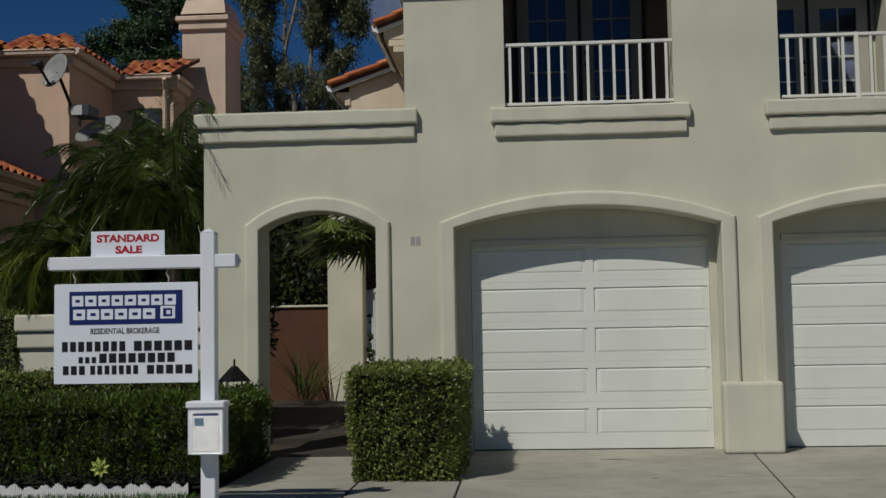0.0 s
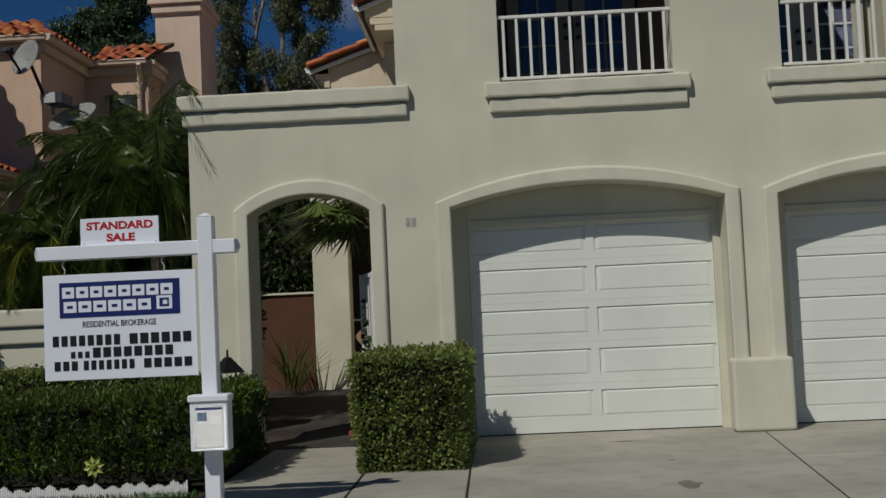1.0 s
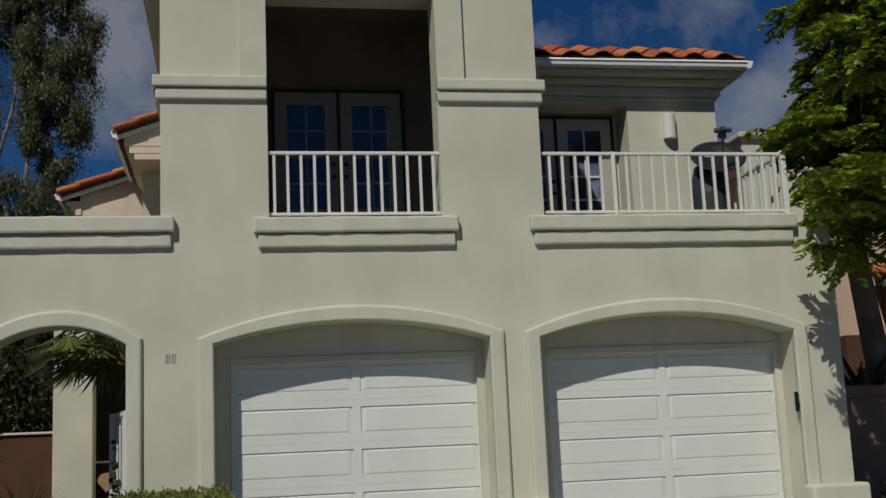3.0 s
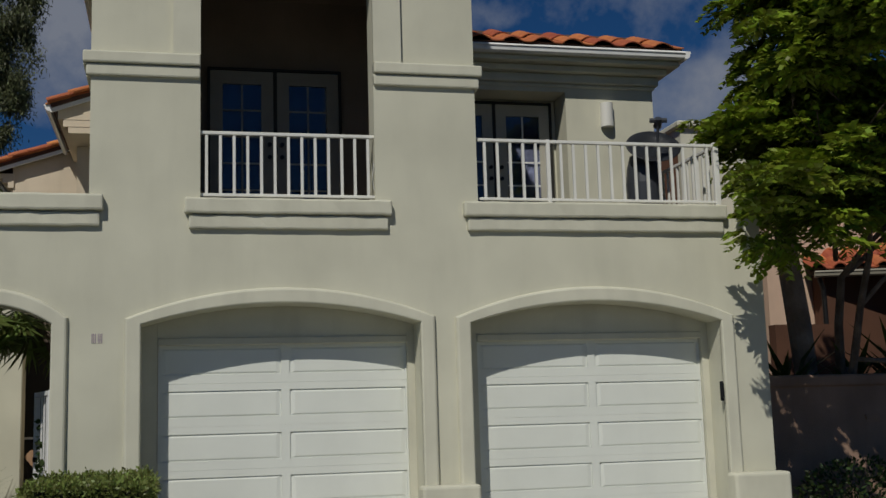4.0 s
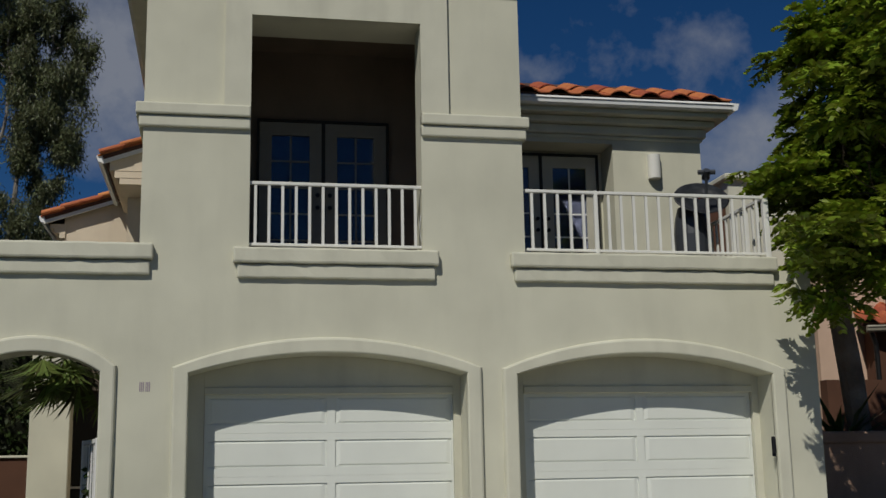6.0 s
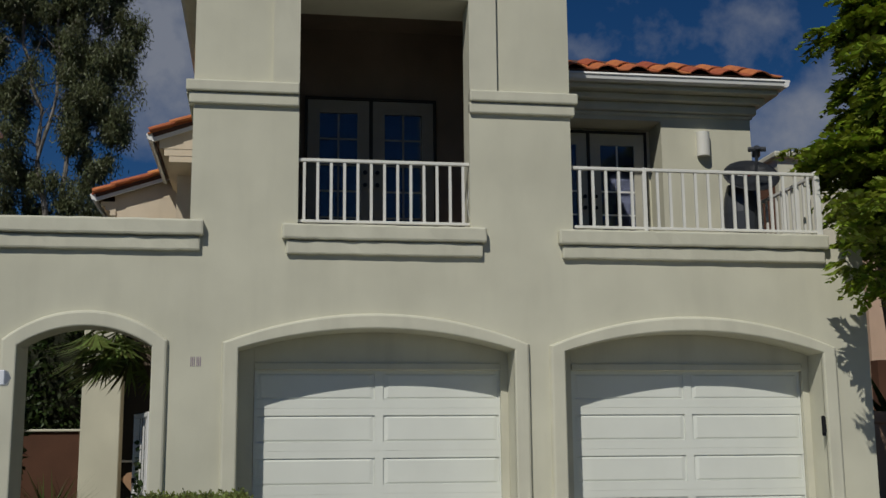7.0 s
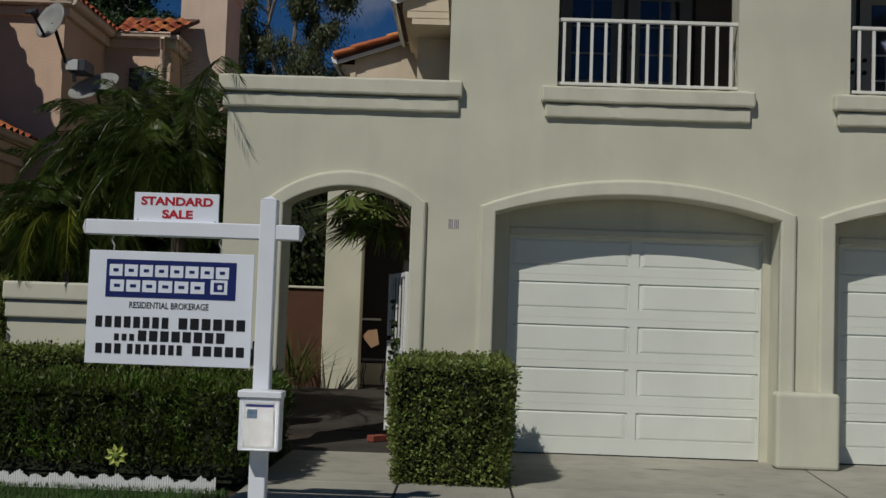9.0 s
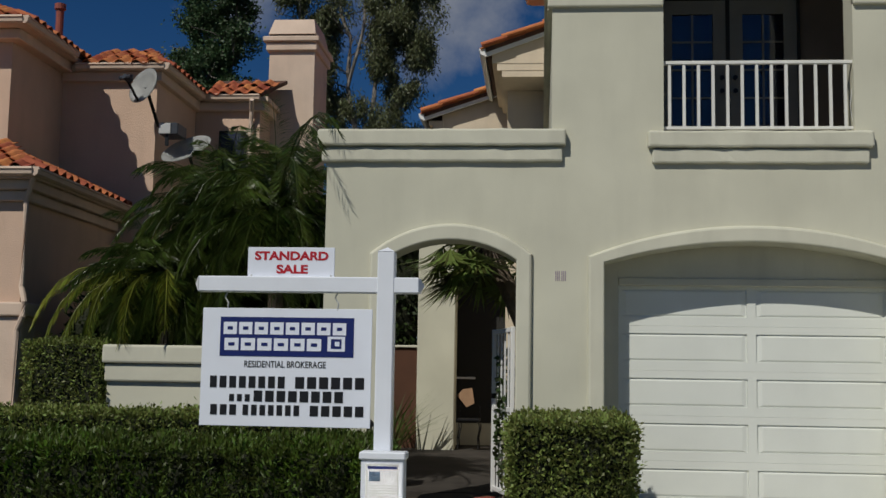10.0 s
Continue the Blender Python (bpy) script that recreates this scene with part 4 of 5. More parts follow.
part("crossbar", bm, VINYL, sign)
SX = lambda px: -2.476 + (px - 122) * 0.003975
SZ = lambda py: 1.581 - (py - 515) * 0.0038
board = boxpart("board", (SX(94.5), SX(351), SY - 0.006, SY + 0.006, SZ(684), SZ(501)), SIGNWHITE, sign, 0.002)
yf = SY - 0.0075


def ink(name, x0, x1, z0, z1, mat, owner, y=yf, t=0.0012, bevel=0.0):
    return boxpart(name, (x0, x1, y - t, y, z0, z1), mat, owner, bevel)


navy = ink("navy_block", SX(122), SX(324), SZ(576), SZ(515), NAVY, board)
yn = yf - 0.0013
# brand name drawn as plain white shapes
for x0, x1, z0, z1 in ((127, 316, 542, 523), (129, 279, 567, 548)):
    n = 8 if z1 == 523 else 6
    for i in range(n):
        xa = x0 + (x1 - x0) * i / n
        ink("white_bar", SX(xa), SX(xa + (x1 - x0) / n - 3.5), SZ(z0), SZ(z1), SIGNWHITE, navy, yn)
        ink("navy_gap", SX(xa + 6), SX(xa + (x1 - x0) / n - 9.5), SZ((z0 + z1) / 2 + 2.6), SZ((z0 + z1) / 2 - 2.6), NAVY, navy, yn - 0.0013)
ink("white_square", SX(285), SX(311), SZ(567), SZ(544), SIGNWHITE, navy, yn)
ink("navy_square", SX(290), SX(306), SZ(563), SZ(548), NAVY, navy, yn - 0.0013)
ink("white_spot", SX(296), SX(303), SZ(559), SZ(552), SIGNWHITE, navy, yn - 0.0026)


def lettering(text, x, z, size, mat, owner, width=None, y=yf, bold=0.012):
    """Flat letters with their centre at x and base line at z; size: height of the capitals."""
    cu = bpy.data.curves.new("letters", "FONT")
    cu.body, cu.align_x, cu.size, cu.extrude = text, "CENTER", size / 0.72, 0.0006
    cu.offset = bold * size
    tmp = new("letters", cu)
    me = bpy.data.meshes.new_from_object(tmp.evaluated_get(bpy.context.evaluated_depsgraph_get()))
    span = max(v.co.x for v in me.vertices) - min(v.co.x for v in me.vertices)
    sx = width / span if width else 1.0
    bpy.data.objects.remove(tmp)
    me.transform(Matrix.Translation((x, y - 0.0006, z)) @ Matrix.Rotation(radians(90), 4, "X") @ Matrix.Diagonal((sx, 1, 1, 1)))
    me.materials.clear()
    me.materials.append(mat)
    ob = new("lettering", me)
    ob.parent = owner
    return ob


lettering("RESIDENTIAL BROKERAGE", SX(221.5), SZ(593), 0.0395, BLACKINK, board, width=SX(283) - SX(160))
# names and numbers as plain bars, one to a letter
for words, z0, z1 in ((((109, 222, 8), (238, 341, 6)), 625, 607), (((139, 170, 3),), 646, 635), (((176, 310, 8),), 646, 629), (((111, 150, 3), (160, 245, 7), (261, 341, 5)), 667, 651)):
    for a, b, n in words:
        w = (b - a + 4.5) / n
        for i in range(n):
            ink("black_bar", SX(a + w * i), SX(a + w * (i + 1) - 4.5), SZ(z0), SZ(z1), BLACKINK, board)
rider = boxpart("rider", (-2.325, -1.80, SY - 0.004, SY + 0.004, 1.82, 2.0), SIGNWHITE, sign, 0.002)
lettering("STANDARD", -2.06, 1.925, 0.050, REDINK, rider, width=0.445, y=SY - 0.0045, bold=0.055)
lettering("SALE", -2.055, 1.845, 0.050, REDINK, rider, width=0.19, y=SY - 0.0045, bold=0.055)
for x in (-2.30, -1.82):
    bm = bmesh.new()
    cyl(bm, (x, SY - 0.0065, 1.83), (x, SY - 0.004, 1.83), 0.006, 0.006, 10)
    part("rivet", bm, DISHGREY, rider)
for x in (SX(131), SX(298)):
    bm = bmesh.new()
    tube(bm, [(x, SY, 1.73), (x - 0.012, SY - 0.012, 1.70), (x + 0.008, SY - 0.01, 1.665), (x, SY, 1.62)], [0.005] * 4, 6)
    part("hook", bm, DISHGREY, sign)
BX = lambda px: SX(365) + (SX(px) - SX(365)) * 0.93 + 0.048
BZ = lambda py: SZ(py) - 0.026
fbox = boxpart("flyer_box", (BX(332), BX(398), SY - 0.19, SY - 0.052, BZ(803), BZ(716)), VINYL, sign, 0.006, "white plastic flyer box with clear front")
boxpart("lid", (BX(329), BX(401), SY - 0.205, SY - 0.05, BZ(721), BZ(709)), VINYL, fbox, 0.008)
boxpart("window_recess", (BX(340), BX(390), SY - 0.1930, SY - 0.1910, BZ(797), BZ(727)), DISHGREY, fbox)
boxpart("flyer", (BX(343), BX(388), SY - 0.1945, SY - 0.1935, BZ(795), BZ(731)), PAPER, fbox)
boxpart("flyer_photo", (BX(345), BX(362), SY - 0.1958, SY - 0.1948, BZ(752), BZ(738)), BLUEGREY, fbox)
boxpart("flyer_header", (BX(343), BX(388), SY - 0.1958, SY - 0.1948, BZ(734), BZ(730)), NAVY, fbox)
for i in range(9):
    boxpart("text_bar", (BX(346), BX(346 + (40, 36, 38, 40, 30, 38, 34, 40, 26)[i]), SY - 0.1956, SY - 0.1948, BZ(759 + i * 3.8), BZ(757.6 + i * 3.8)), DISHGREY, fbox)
bm = bmesh.new()
box(bm, BX(338), BX(392), SY - 0.1990, SY - 0.1975, BZ(799), BZ(725))
cover = part("clear_front", bm, CLEAR, fbox)
cover.visible_shadow = False
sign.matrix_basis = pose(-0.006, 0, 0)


# ---- plants ----
def leaf_mesh(name, pos, way, side, ln, wd, mat, parent, kind=""):
    """Many small pointed leaves in one mesh: base points, directions, side directions, lengths and widths."""
    pos, way, side = (np.asarray(a, float) for a in (pos, way, side))
    n = len(pos)
    way = way / np.linalg.norm(way, axis=1, keepdims=True)
    side = side - way * (side * way).sum(1, keepdims=True)
    side = side / (np.linalg.norm(side, axis=1, keepdims=True) + 1e-9)
    ln, wd = np.broadcast_to(ln, n)[:, None], np.broadcast_to(wd, n)[:, None]
    nrm = np.cross(way, side)
    mid = pos + way * ln * 0.45 + nrm * ln * 0.06
    vs = np.stack([pos, mid + side * wd * 0.5, pos + way * ln - nrm * ln * 0.05, mid - side * wd * 0.5], 1).reshape(-1, 3)
    me = bpy.data.meshes.new(name)
    me.vertices.add(4 * n)
    me.vertices.foreach_set("co", vs.ravel())
    me.loops.add(4 * n)
    me.loops.foreach_set("vertex_index", np.arange(4 * n))
    me.polygons.add(n)
    me.polygons.foreach_set("loop_start", np.arange(n) * 4)
    me.update(calc_edges=True)
    me.validate()
    me.materials.append(mat)
    ob = new(name, me)
    ob.parent = parent
    return tagged(ob, kind=kind) if kind else ob


def unit(v):
    return v / (np.linalg.norm(v, axis=-1, keepdims=True) + 1e-9)


def hedge(label, x0, x1, y0, y1, z1, mat, density, size, seed, faces="ftlr", name="hedge", taper=0.0, z0=0.0, slim=0.55, rise=0.25, lump=0.016, ins=0.05):
    """A clipped box hedge: core coloured as inner shade under a skin of leaves."""
    rng = np.random.default_rng(seed)
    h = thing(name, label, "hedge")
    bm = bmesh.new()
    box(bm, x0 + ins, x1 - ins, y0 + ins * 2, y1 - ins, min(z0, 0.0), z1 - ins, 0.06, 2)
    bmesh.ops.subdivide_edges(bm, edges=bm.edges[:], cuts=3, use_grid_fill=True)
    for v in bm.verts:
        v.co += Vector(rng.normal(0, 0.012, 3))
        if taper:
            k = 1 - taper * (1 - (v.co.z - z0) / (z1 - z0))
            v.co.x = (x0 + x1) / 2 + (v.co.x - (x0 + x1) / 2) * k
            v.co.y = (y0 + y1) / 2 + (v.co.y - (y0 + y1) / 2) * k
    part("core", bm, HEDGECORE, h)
    P, N = [], []
    lx, ly, lz = x1 - x0, y1 - y0, z1 - z0
    spec = {"f": (lx * lz, (0, -1, 0)), "b": (lx * lz, (0, 1, 0)), "t": (lx * ly, (0, 0, 1)), "l": (ly * lz, (-1, 0, 0)), "r": (ly * lz, (1, 0, 0))}
    for f in faces:
        area, n = spec[f]
        k = int(area * density)
        a, b = rng.random(k), rng.random(k)
        if f in "fb":
            p = np.stack([x0 + a * lx, np.full(k, y0 if f == "f" else y1), z0 + b * lz], 1)
        elif f == "t":
            p = np.stack([x0 + a * lx, y0 + b * ly, np.full(k, z1)], 1)
        else:
            p = np.stack([np.full(k, x0 if f == "l" else x1), y0 + a * ly, z0 + b * lz], 1)
        P.append(p), N.append(np.tile(np.array(n, float), (k, 1)))
    P, N = np.concatenate(P), np.concatenate(N)
    # round the edges, push the skin in and out in soft lumps
    c = np.array([(x0 + x1) / 2, (y0 + y1) / 2, (z0 + z1) / 2])
    wave = np.sin(P[:, :1] * 9.1 + P[:, 1:2] * 5.3) * np.sin(P[:, 2:] * 11.7 + P[:, :1] * 4.1) * lump + np.sin(P[:, :1] * 27.0 + np.sin(P[:, 2:] * 8.0 + P[:, 1:2] * 21.0) * 1.6) * lump * 0.9
    P = P + N * (wave + rng.normal(-0.02, 0.024, (len(P), 1)))
    r = 0.05
    edge = np.stack([np.minimum(P[:, 0] - x0, x1 - P[:, 0]), np.minimum(P[:, 1] - y0, y1 - P[:, 1]), z1 - P[:, 2]], 1)
    near = np.sort(edge, axis=1)[:, 1]
    P -= N * (np.clip(r - near, 0, r)[:, None] ** 2 / r * 0.7)
    if taper:
        f = 1 - taper * (1 - (P[:, 2] - z0) / lz)
        P[:, 0] = c[0] + (P[:, 0] - c[0]) * f
        P[:, 1] = c[1] + (P[:, 1] - c[1]) * f
    way = unit(N * 0.55 + rng.normal(0, 0.6, P.shape) + np.array([0, 0, rise]))
    side = rng.normal(0, 1, P.shape)
    leaf_mesh("leaves", P, way, side, size * rng.uniform(0.7, 1.3, len(P)), size * slim * rng.uniform(0.7, 1.3, len(P)), mat, h, kind="stuff")
    return h


hedge("clipped square olive-green boxwood shrub beside the driveway", -0.81, 0.125, -2.15, -0.17, 0.925, HEDGEOLIVE, 4600, 0.038, 1, "ftlrb", "clipped_shrub", taper=0.08, lump=0.02, ins=0.028)
hedge("long clipped dark green hedge behind a white border fence", -8.0, -1.84, -2.5, -1.2, 0.70, HEDGEDARK, 3600, 0.055, 2, "ftr", z0=0.13, slim=0.3, rise=0.75, lump=0.045)
hedge("short return of the dark green hedge along the path", -2.55, -1.89, -1.3, -0.32, 0.70, HEDGEDARK, 3600, 0.055, 5, "tr", slim=0.3, rise=0.75, lump=0.045)
hedge("second clipped olive hedge in front of the wing wall", -8.0, -2.6, -0.95, -0.2, 0.895, HEDGEOLIVE, 3200, 0.04, 3, "ftr")
hedge("clipped block of hedge beside the low garden wall", -6.2, -5.30, 1.43, 2.1, 1.58, HEDGEOLIVE, 2200, 0.04, 4, "ftlr", "clipped_shrub")


def fan_frond(rng, base, az, el, length, droop, nl, leaflet, spread=1.0, vee=0.35, hang=0.12):
    """Leaflet places of one feather palm frond, and its rib's points."""
    pts, d = [np.array(base, float)], np.array([math.cos(az) * math.cos(el), math.sin(az) * math.cos(el), math.sin(el)])
    steps = 14
    for i in range(steps):
        d = d + np.array([0, 0, -droop * (0.3 + i / steps) / steps * 2.2])
        d = d / np.linalg.norm(d)
        pts.append(pts[-1] + d * length / steps)
    pts = np.array(pts)
    P, W, S, L = [], [], [], []
    for i in range(nl):
        f = 0.14 + 0.86 * i / nl
        k = f * steps
        j = min(int(k), steps - 1)
        p = pts[j] + (pts[j + 1] - pts[j]) * (k - j)
        t = pts[j + 1] - pts[j]
        t = t / np.linalg.norm(t)
        s = np.cross(t, [0, 0, 1])
        s = s / (np.linalg.norm(s) + 1e-9)
        u = np.cross(s, t)
        ln = leaflet * (0.45 + 0.55 * math.sin(math.pi * min(1, 0.15 + f * 0.8)))
        for sg in (-1, 1):
            w = s * sg * spread + t * (0.55 + 0.5 * f) + u * vee + rng.normal(0, 0.09, 3) + np.array([0, 0, -hang])
            P.append(p), W.append(w), S.append(u + rng.normal(0, 0.2, 3)), L.append(ln * rng.uniform(0.85, 1.1))
    return pts, P, W, S, L


def add_leaves(bm, P, W, S, L, width):
    """Pointed leaflets, added to a bmesh."""
    for p, w, s, l in zip(P, W, S, L):
        w = w / np.linalg.norm(w)
        s = s - w * s.dot(w)
        s = s / (np.linalg.norm(s) + 1e-9)
        n = np.cross(w, s)
        m = p + w * l * 0.45 + n * l * 0.05
        bm.faces.new([bm.verts.new(q) for q in (p, m + s * width * 0.5, p + w * l - n * l * 0.08, m - s * width * 0.5)])


def feather_palm(label, at, height, n, length, seed, leaflet=0.31, name="palm", el_range=(-0.25, 1.45), extra=()):
    rng = np.random.default_rng(seed)
    palm = thing(name, label, "palm")
    x, y, z = at
    bm = bmesh.new()
    tube(bm, [(x, y, z), (x + 0.03, y, z + height * 0.5), (x, y, z + height)], [0.12, 0.1, 0.09], 12)
    part("trunk", bm, BARK, palm)
    for i in range(n + len(extra)):
        az = 2 * math.pi * ((i * 0.618) % 1.0) + rng.normal(0, 0.12)
        el = el_range[0] + (el_range[1] - el_range[0]) * (i + 0.5) / n + rng.normal(0, 0.08)
        reach, droop = length * rng.uniform(0.8, 1.2), rng.uniform(0.9, 2.1)
        if i >= n:
            az, el, reach, droop = extra[i - n]
        pts, P, W, S, L = fan_frond(rng, (x, y, z + height), az, el, reach, droop, 66, leaflet, spread=0.9, vee=0.1, hang=rng.uniform(0.35, 1.3) if i < n else 1.1)
        bm = bmesh.new()
        rib = pts[::2]
        tube(bm, [tuple(q) for q in rib], [0.012 * (1 - 0.75 * k / (len(rib) - 1)) for k in range(len(rib))], 4)
        add_leaves(bm, P, W, S, L, 0.0125)
        part("frond", bm, FRONDYELLOW if i >= n and reach < 2 else PALMLEAF, palm)
    return palm


feather_palm("bushy dark green date palm beside the wing wall", (-3.6, 2.1, 0), 2.95, 105, 1.25, 12, extra=((-1.2, 0.75, 3.0, 0.95), (-1.26, 0.65, 2.85, 1.1), (-1.12, 0.85, 2.9, 1.0)))
feather_palm("bushy dark green date palm behind the low wall", (-4.35, 2.7, 0), 3.0, 125, 1.3, 11)
feather_palm("low dark green date palm with drooping yellow-green fronds", (-4.95, 2.4, 0), 2.2, 110, 1.2, 13, el_range=(-0.35, 1.3),
             extra=((-2.6, 0.6, 1.9, 1.9), (-2.1, 0.75, 1.6, 2.2), (-1.25, 0.75, 1.6, 2.2), (-2.4, 0.5, 1.75, 1.9), (-1.7, 0.7, 1.55, 2.3), (-2.9, 0.7, 1.9, 1.6)))
feather_palm("low dark green date palm in the shade", (-3.9, 2.6, 0), 1.9, 60, 1.2, 14)


def fan_palm(label, at, height, leaves, seed):
    """Stiff round fan leaves on stalks."""
    rng = np.random.default_rng(seed)
    palm = thing("fan_palm", label, "palm")
    x, y, z = at
    bm = bmesh.new()
    tube(bm, [(x + 0.62, y - 0.1, z), (x + 0.5, y - 0.1, z + height * 0.6), (x, y, z + height)], [0.12, 0.11, 0.09], 12)
    part("trunk", bm, BARK, palm)
    for i in range(leaves):
        az, el = rng.uniform(0, 2 * math.pi), rng.uniform(-0.8, 0.7)
        d = np.array([math.cos(az) * math.cos(el), math.sin(az) * math.cos(el), math.sin(el)])
        p0 = np.array([x, y, z + height])
        p1 = p0 + d * rng.uniform(0.3, 0.6) + np.array([0, 0, -0.05])
        bm = bmesh.new()
        tube(bm, [tuple(p0), tuple(p1)], [0.012, 0.008], 5)
        s = np.cross(d, [0, 0, 1])
        s /= np.linalg.norm(s)
        fan = [-1.9 + 3.8 * k / 25 for k in range(26)]
        add_leaves(bm, [p1] * 26, [d * math.cos(a) + s * math.sin(a) + np.array([0, 0, -0.45]) + rng.normal(0, 0.03, 3) for a in fan],
                   [s * math.cos(a) - d * math.sin(a) for a in fan], [0.6 * rng.uniform(0.85, 1.1) for a in fan], 0.038)
        part("fan_leaf", bm, FANLEAF, palm)


fan_palm("green fan palm hanging over the courtyard path", (-1.2, 2.1, 0), 2.8, 26, 21)


def limb(bm, rng, p, d, length, r, depth, tips, bend=0.25, split=3, shrink=0.68, up=0.1, spread=0.55):
    """Branching limbs; the outer ends are gathered in tips."""
    pts, rad = [Vector(p)], [r]
    d = Vector(d).normalized()
    n = 5
    for i in range(n):
        d = (d + Vector(rng.normal(0, bend / n ** 0.5, 3)) + Vector((0, 0, up / n))).normalized()
        pts.append(pts[-1] + d * length / n)
        rad.append(r * (1 - 0.45 * (i + 1) / n))
    tube(bm, pts, rad, 7 if depth > 1 else 5)
    if depth == 0:
        tips.append(pts[-1])
        return
    for k in range(split):
        f = pts[-1] if k == 0 else pts[rng.integers(3, n + 1)]
        nd = (d + Vector(rng.normal(0, spread, 3))).normalized()
        limb(bm, rng, f, nd, length * shrink * rng.uniform(0.8, 1.2), rad[-1] * 0.8, depth - 1, tips, bend, split, shrink, up, spread)


def blob_points(rng, blobs, n, shell=0.55):
    """Points in a union of ellipsoids, thicker towards their skins; outward directions too."""
    vol = np.array([b[1][0] * b[1][1] * b[1][2] for b in blobs]) ** 0.75
    which = rng.choice(len(blobs), n, p=vol / vol.sum())
    u = unit(rng.normal(0, 1, (n, 3)))
    r = shell + (1 - shell) * rng.random((n, 1)) ** 0.6
    r = np.where(rng.random((n, 1)) < 0.25, rng.random((n, 1)) ** 0.5, r)
    c = np.array([b[0] for b in blobs])[which]
    rr = np.array([b[1] for b in blobs])[which]
    return c + u * rr * r, u


def crown_tree(name, label, trunks, masses, clumps, per, seed, mat, spread, leaf, hang=-0.9):
    """A tall airy tree: bent limbs, and leaves in loose clumps that fill the given masses with gaps between."""
    rng = np.random.default_rng(seed)
    t = thing(name, label, "tree")
    bm = bmesh.new()
    tips = []
    for pts, r0, r1 in trunks:
        fine = []
        for a, b in zip(pts, pts[1:]):
            a, b = Vector(a), Vector(b)
            fine += [a.lerp(b, f) + Vector(rng.normal(0, 0.035, 3)) for f in (0.0, 0.33, 0.66)]
        fine.append(Vector(pts[-1]))
        n = len(fine)
        tube(bm, fine, [r0 + (r1 - r0) * k / (n - 1) for k in range(n)], 7)
        for k in range(n // 2, n):
            for _ in range(2):
                d = Vector((rng.normal(0, 0.8), rng.normal(0, 0.5), rng.uniform(0.1, 0.9)))
                limb(bm, rng, fine[k], d, rng.uniform(0.5, 1.1), r1 * 0.7, 1, tips, 0.3, 2, 0.7, 0.1, 0.5)
    part("trunk", bm, GREYBARK, t)
    vol = np.array([m[1][0] * m[1][1] * m[1][2] for m in masses]) ** 0.8
    which = rng.choice(len(masses), clumps, p=vol / vol.sum())
    c = np.array([m[0] for m in masses], float)[which] + unit(rng.normal(0, 1, (clumps, 3))) * np.array([m[1] for m in masses], float)[which] * rng.random((clumps, 1)) ** 0.42
    size = rng.uniform(0.6, 1.3, (clumps, 1))
    P = np.repeat(c, per, 0) + rng.normal(0, 1, (clumps * per, 3)) * np.array(spread) * np.repeat(size, per, 0)
    W = rng.normal(0, 0.55, P.shape) + np.array([0, 0, hang])
    leaf_mesh("crown", P, W, rng.normal(0, 1, P.shape), leaf[0] * rng.uniform(0.7, 1.3, len(P)), leaf[1] * rng.uniform(0.7, 1.4, len(P)), mat, t, kind="stuff")
    return t


crown_tree("eucalyptus_tree", "tall eucalyptus with pale forked trunk and dark hanging leaves",
           [([(-6.15, 24, 0), (-6.2, 24, 5), (-6.3, 24, 8.6), (-6.62, 24, 10.1), (-6.6, 24, 11.7), (-7.2, 24, 13.9), (-7.4, 24, 16.5)], 0.12, 0.035),
            ([(-6.0, 24.2, 0), (-6.0, 24.2, 8.4), (-5.75, 24.2, 10.6), (-5.2, 24.2, 12.4), (-4.9, 24, 15.5)], 0.10, 0.03),
            ([(-6.62, 24, 10.1), (-6.2, 23.8, 11.8), (-6.05, 23.8, 13.4), (-6.3, 23.8, 16.0)], 0.06, 0.025),
            ([(-6.3, 24, 8.8), (-7.3, 24, 10.0), (-8.2, 24, 12.4), (-8.4, 24, 14.0)], 0.06, 0.025)],
           [((-8.4, 24, 13.6), (0.8, 1.0, 0.9)), ((-7.5, 24, 12.2), (0.6, 0.8, 0.6)), ((-7.3, 24, 11.2), (0.5, 0.8, 0.8)), ((-7.3, 24, 9.6), (0.7, 0.8, 0.9)),
            ((-5.6, 24, 13.6), (0.75, 1.0, 1.0)), ((-4.6, 24, 13.3), (0.8, 1.0, 0.8)), ((-5.2, 24, 12.1), (0.9, 1.0, 0.7)), ((-4.5, 24, 11.5), (0.65, 0.9, 0.8)), ((-5.6, 24, 11.0), (0.6, 0.8, 0.6)),
            ((-4.9, 24, 10.1), (0.75, 0.8, 0.8)), ((-5.4, 24, 9.1), (0.6, 0.8, 0.7)), ((-4.8, 24.5, 8.4), (0.9, 0.8, 0.5)), ((-6.6, 24.8, 8.6), (0.9, 0.6, 0.6)), ((-8.2, 24.8, 8.5), (1.2, 0.6, 0.9)),
            ((-7.2, 24, 15.2), (1.4, 1.2, 0.9)), ((-5.2, 24, 15.3), (1.3, 1.2, 0.9)), ((-6.2, 24, 16.6), (1.8, 1.3, 0.9)), ((-6.6, 24.6, 14.2), (0.5, 0.6, 0.4)),
            ((-6.3, 23.7, 12.7), (0.45, 0.4, 0.35)), ((-6.2, 23.7, 9.5), (0.4, 0.4, 0.4)), ((-6.9, 23.8, 13.2), (0.4, 0.4, 0.3)), ((-4.0, 24, 12.4), (0.35, 0.5, 0.5)), ((-4.2, 24, 14.4), (0.6, 0.7, 0.6))],
           520, 210, 31, EUCLEAF, (0.13, 0.16, 0.20), (0.15, 0.034))
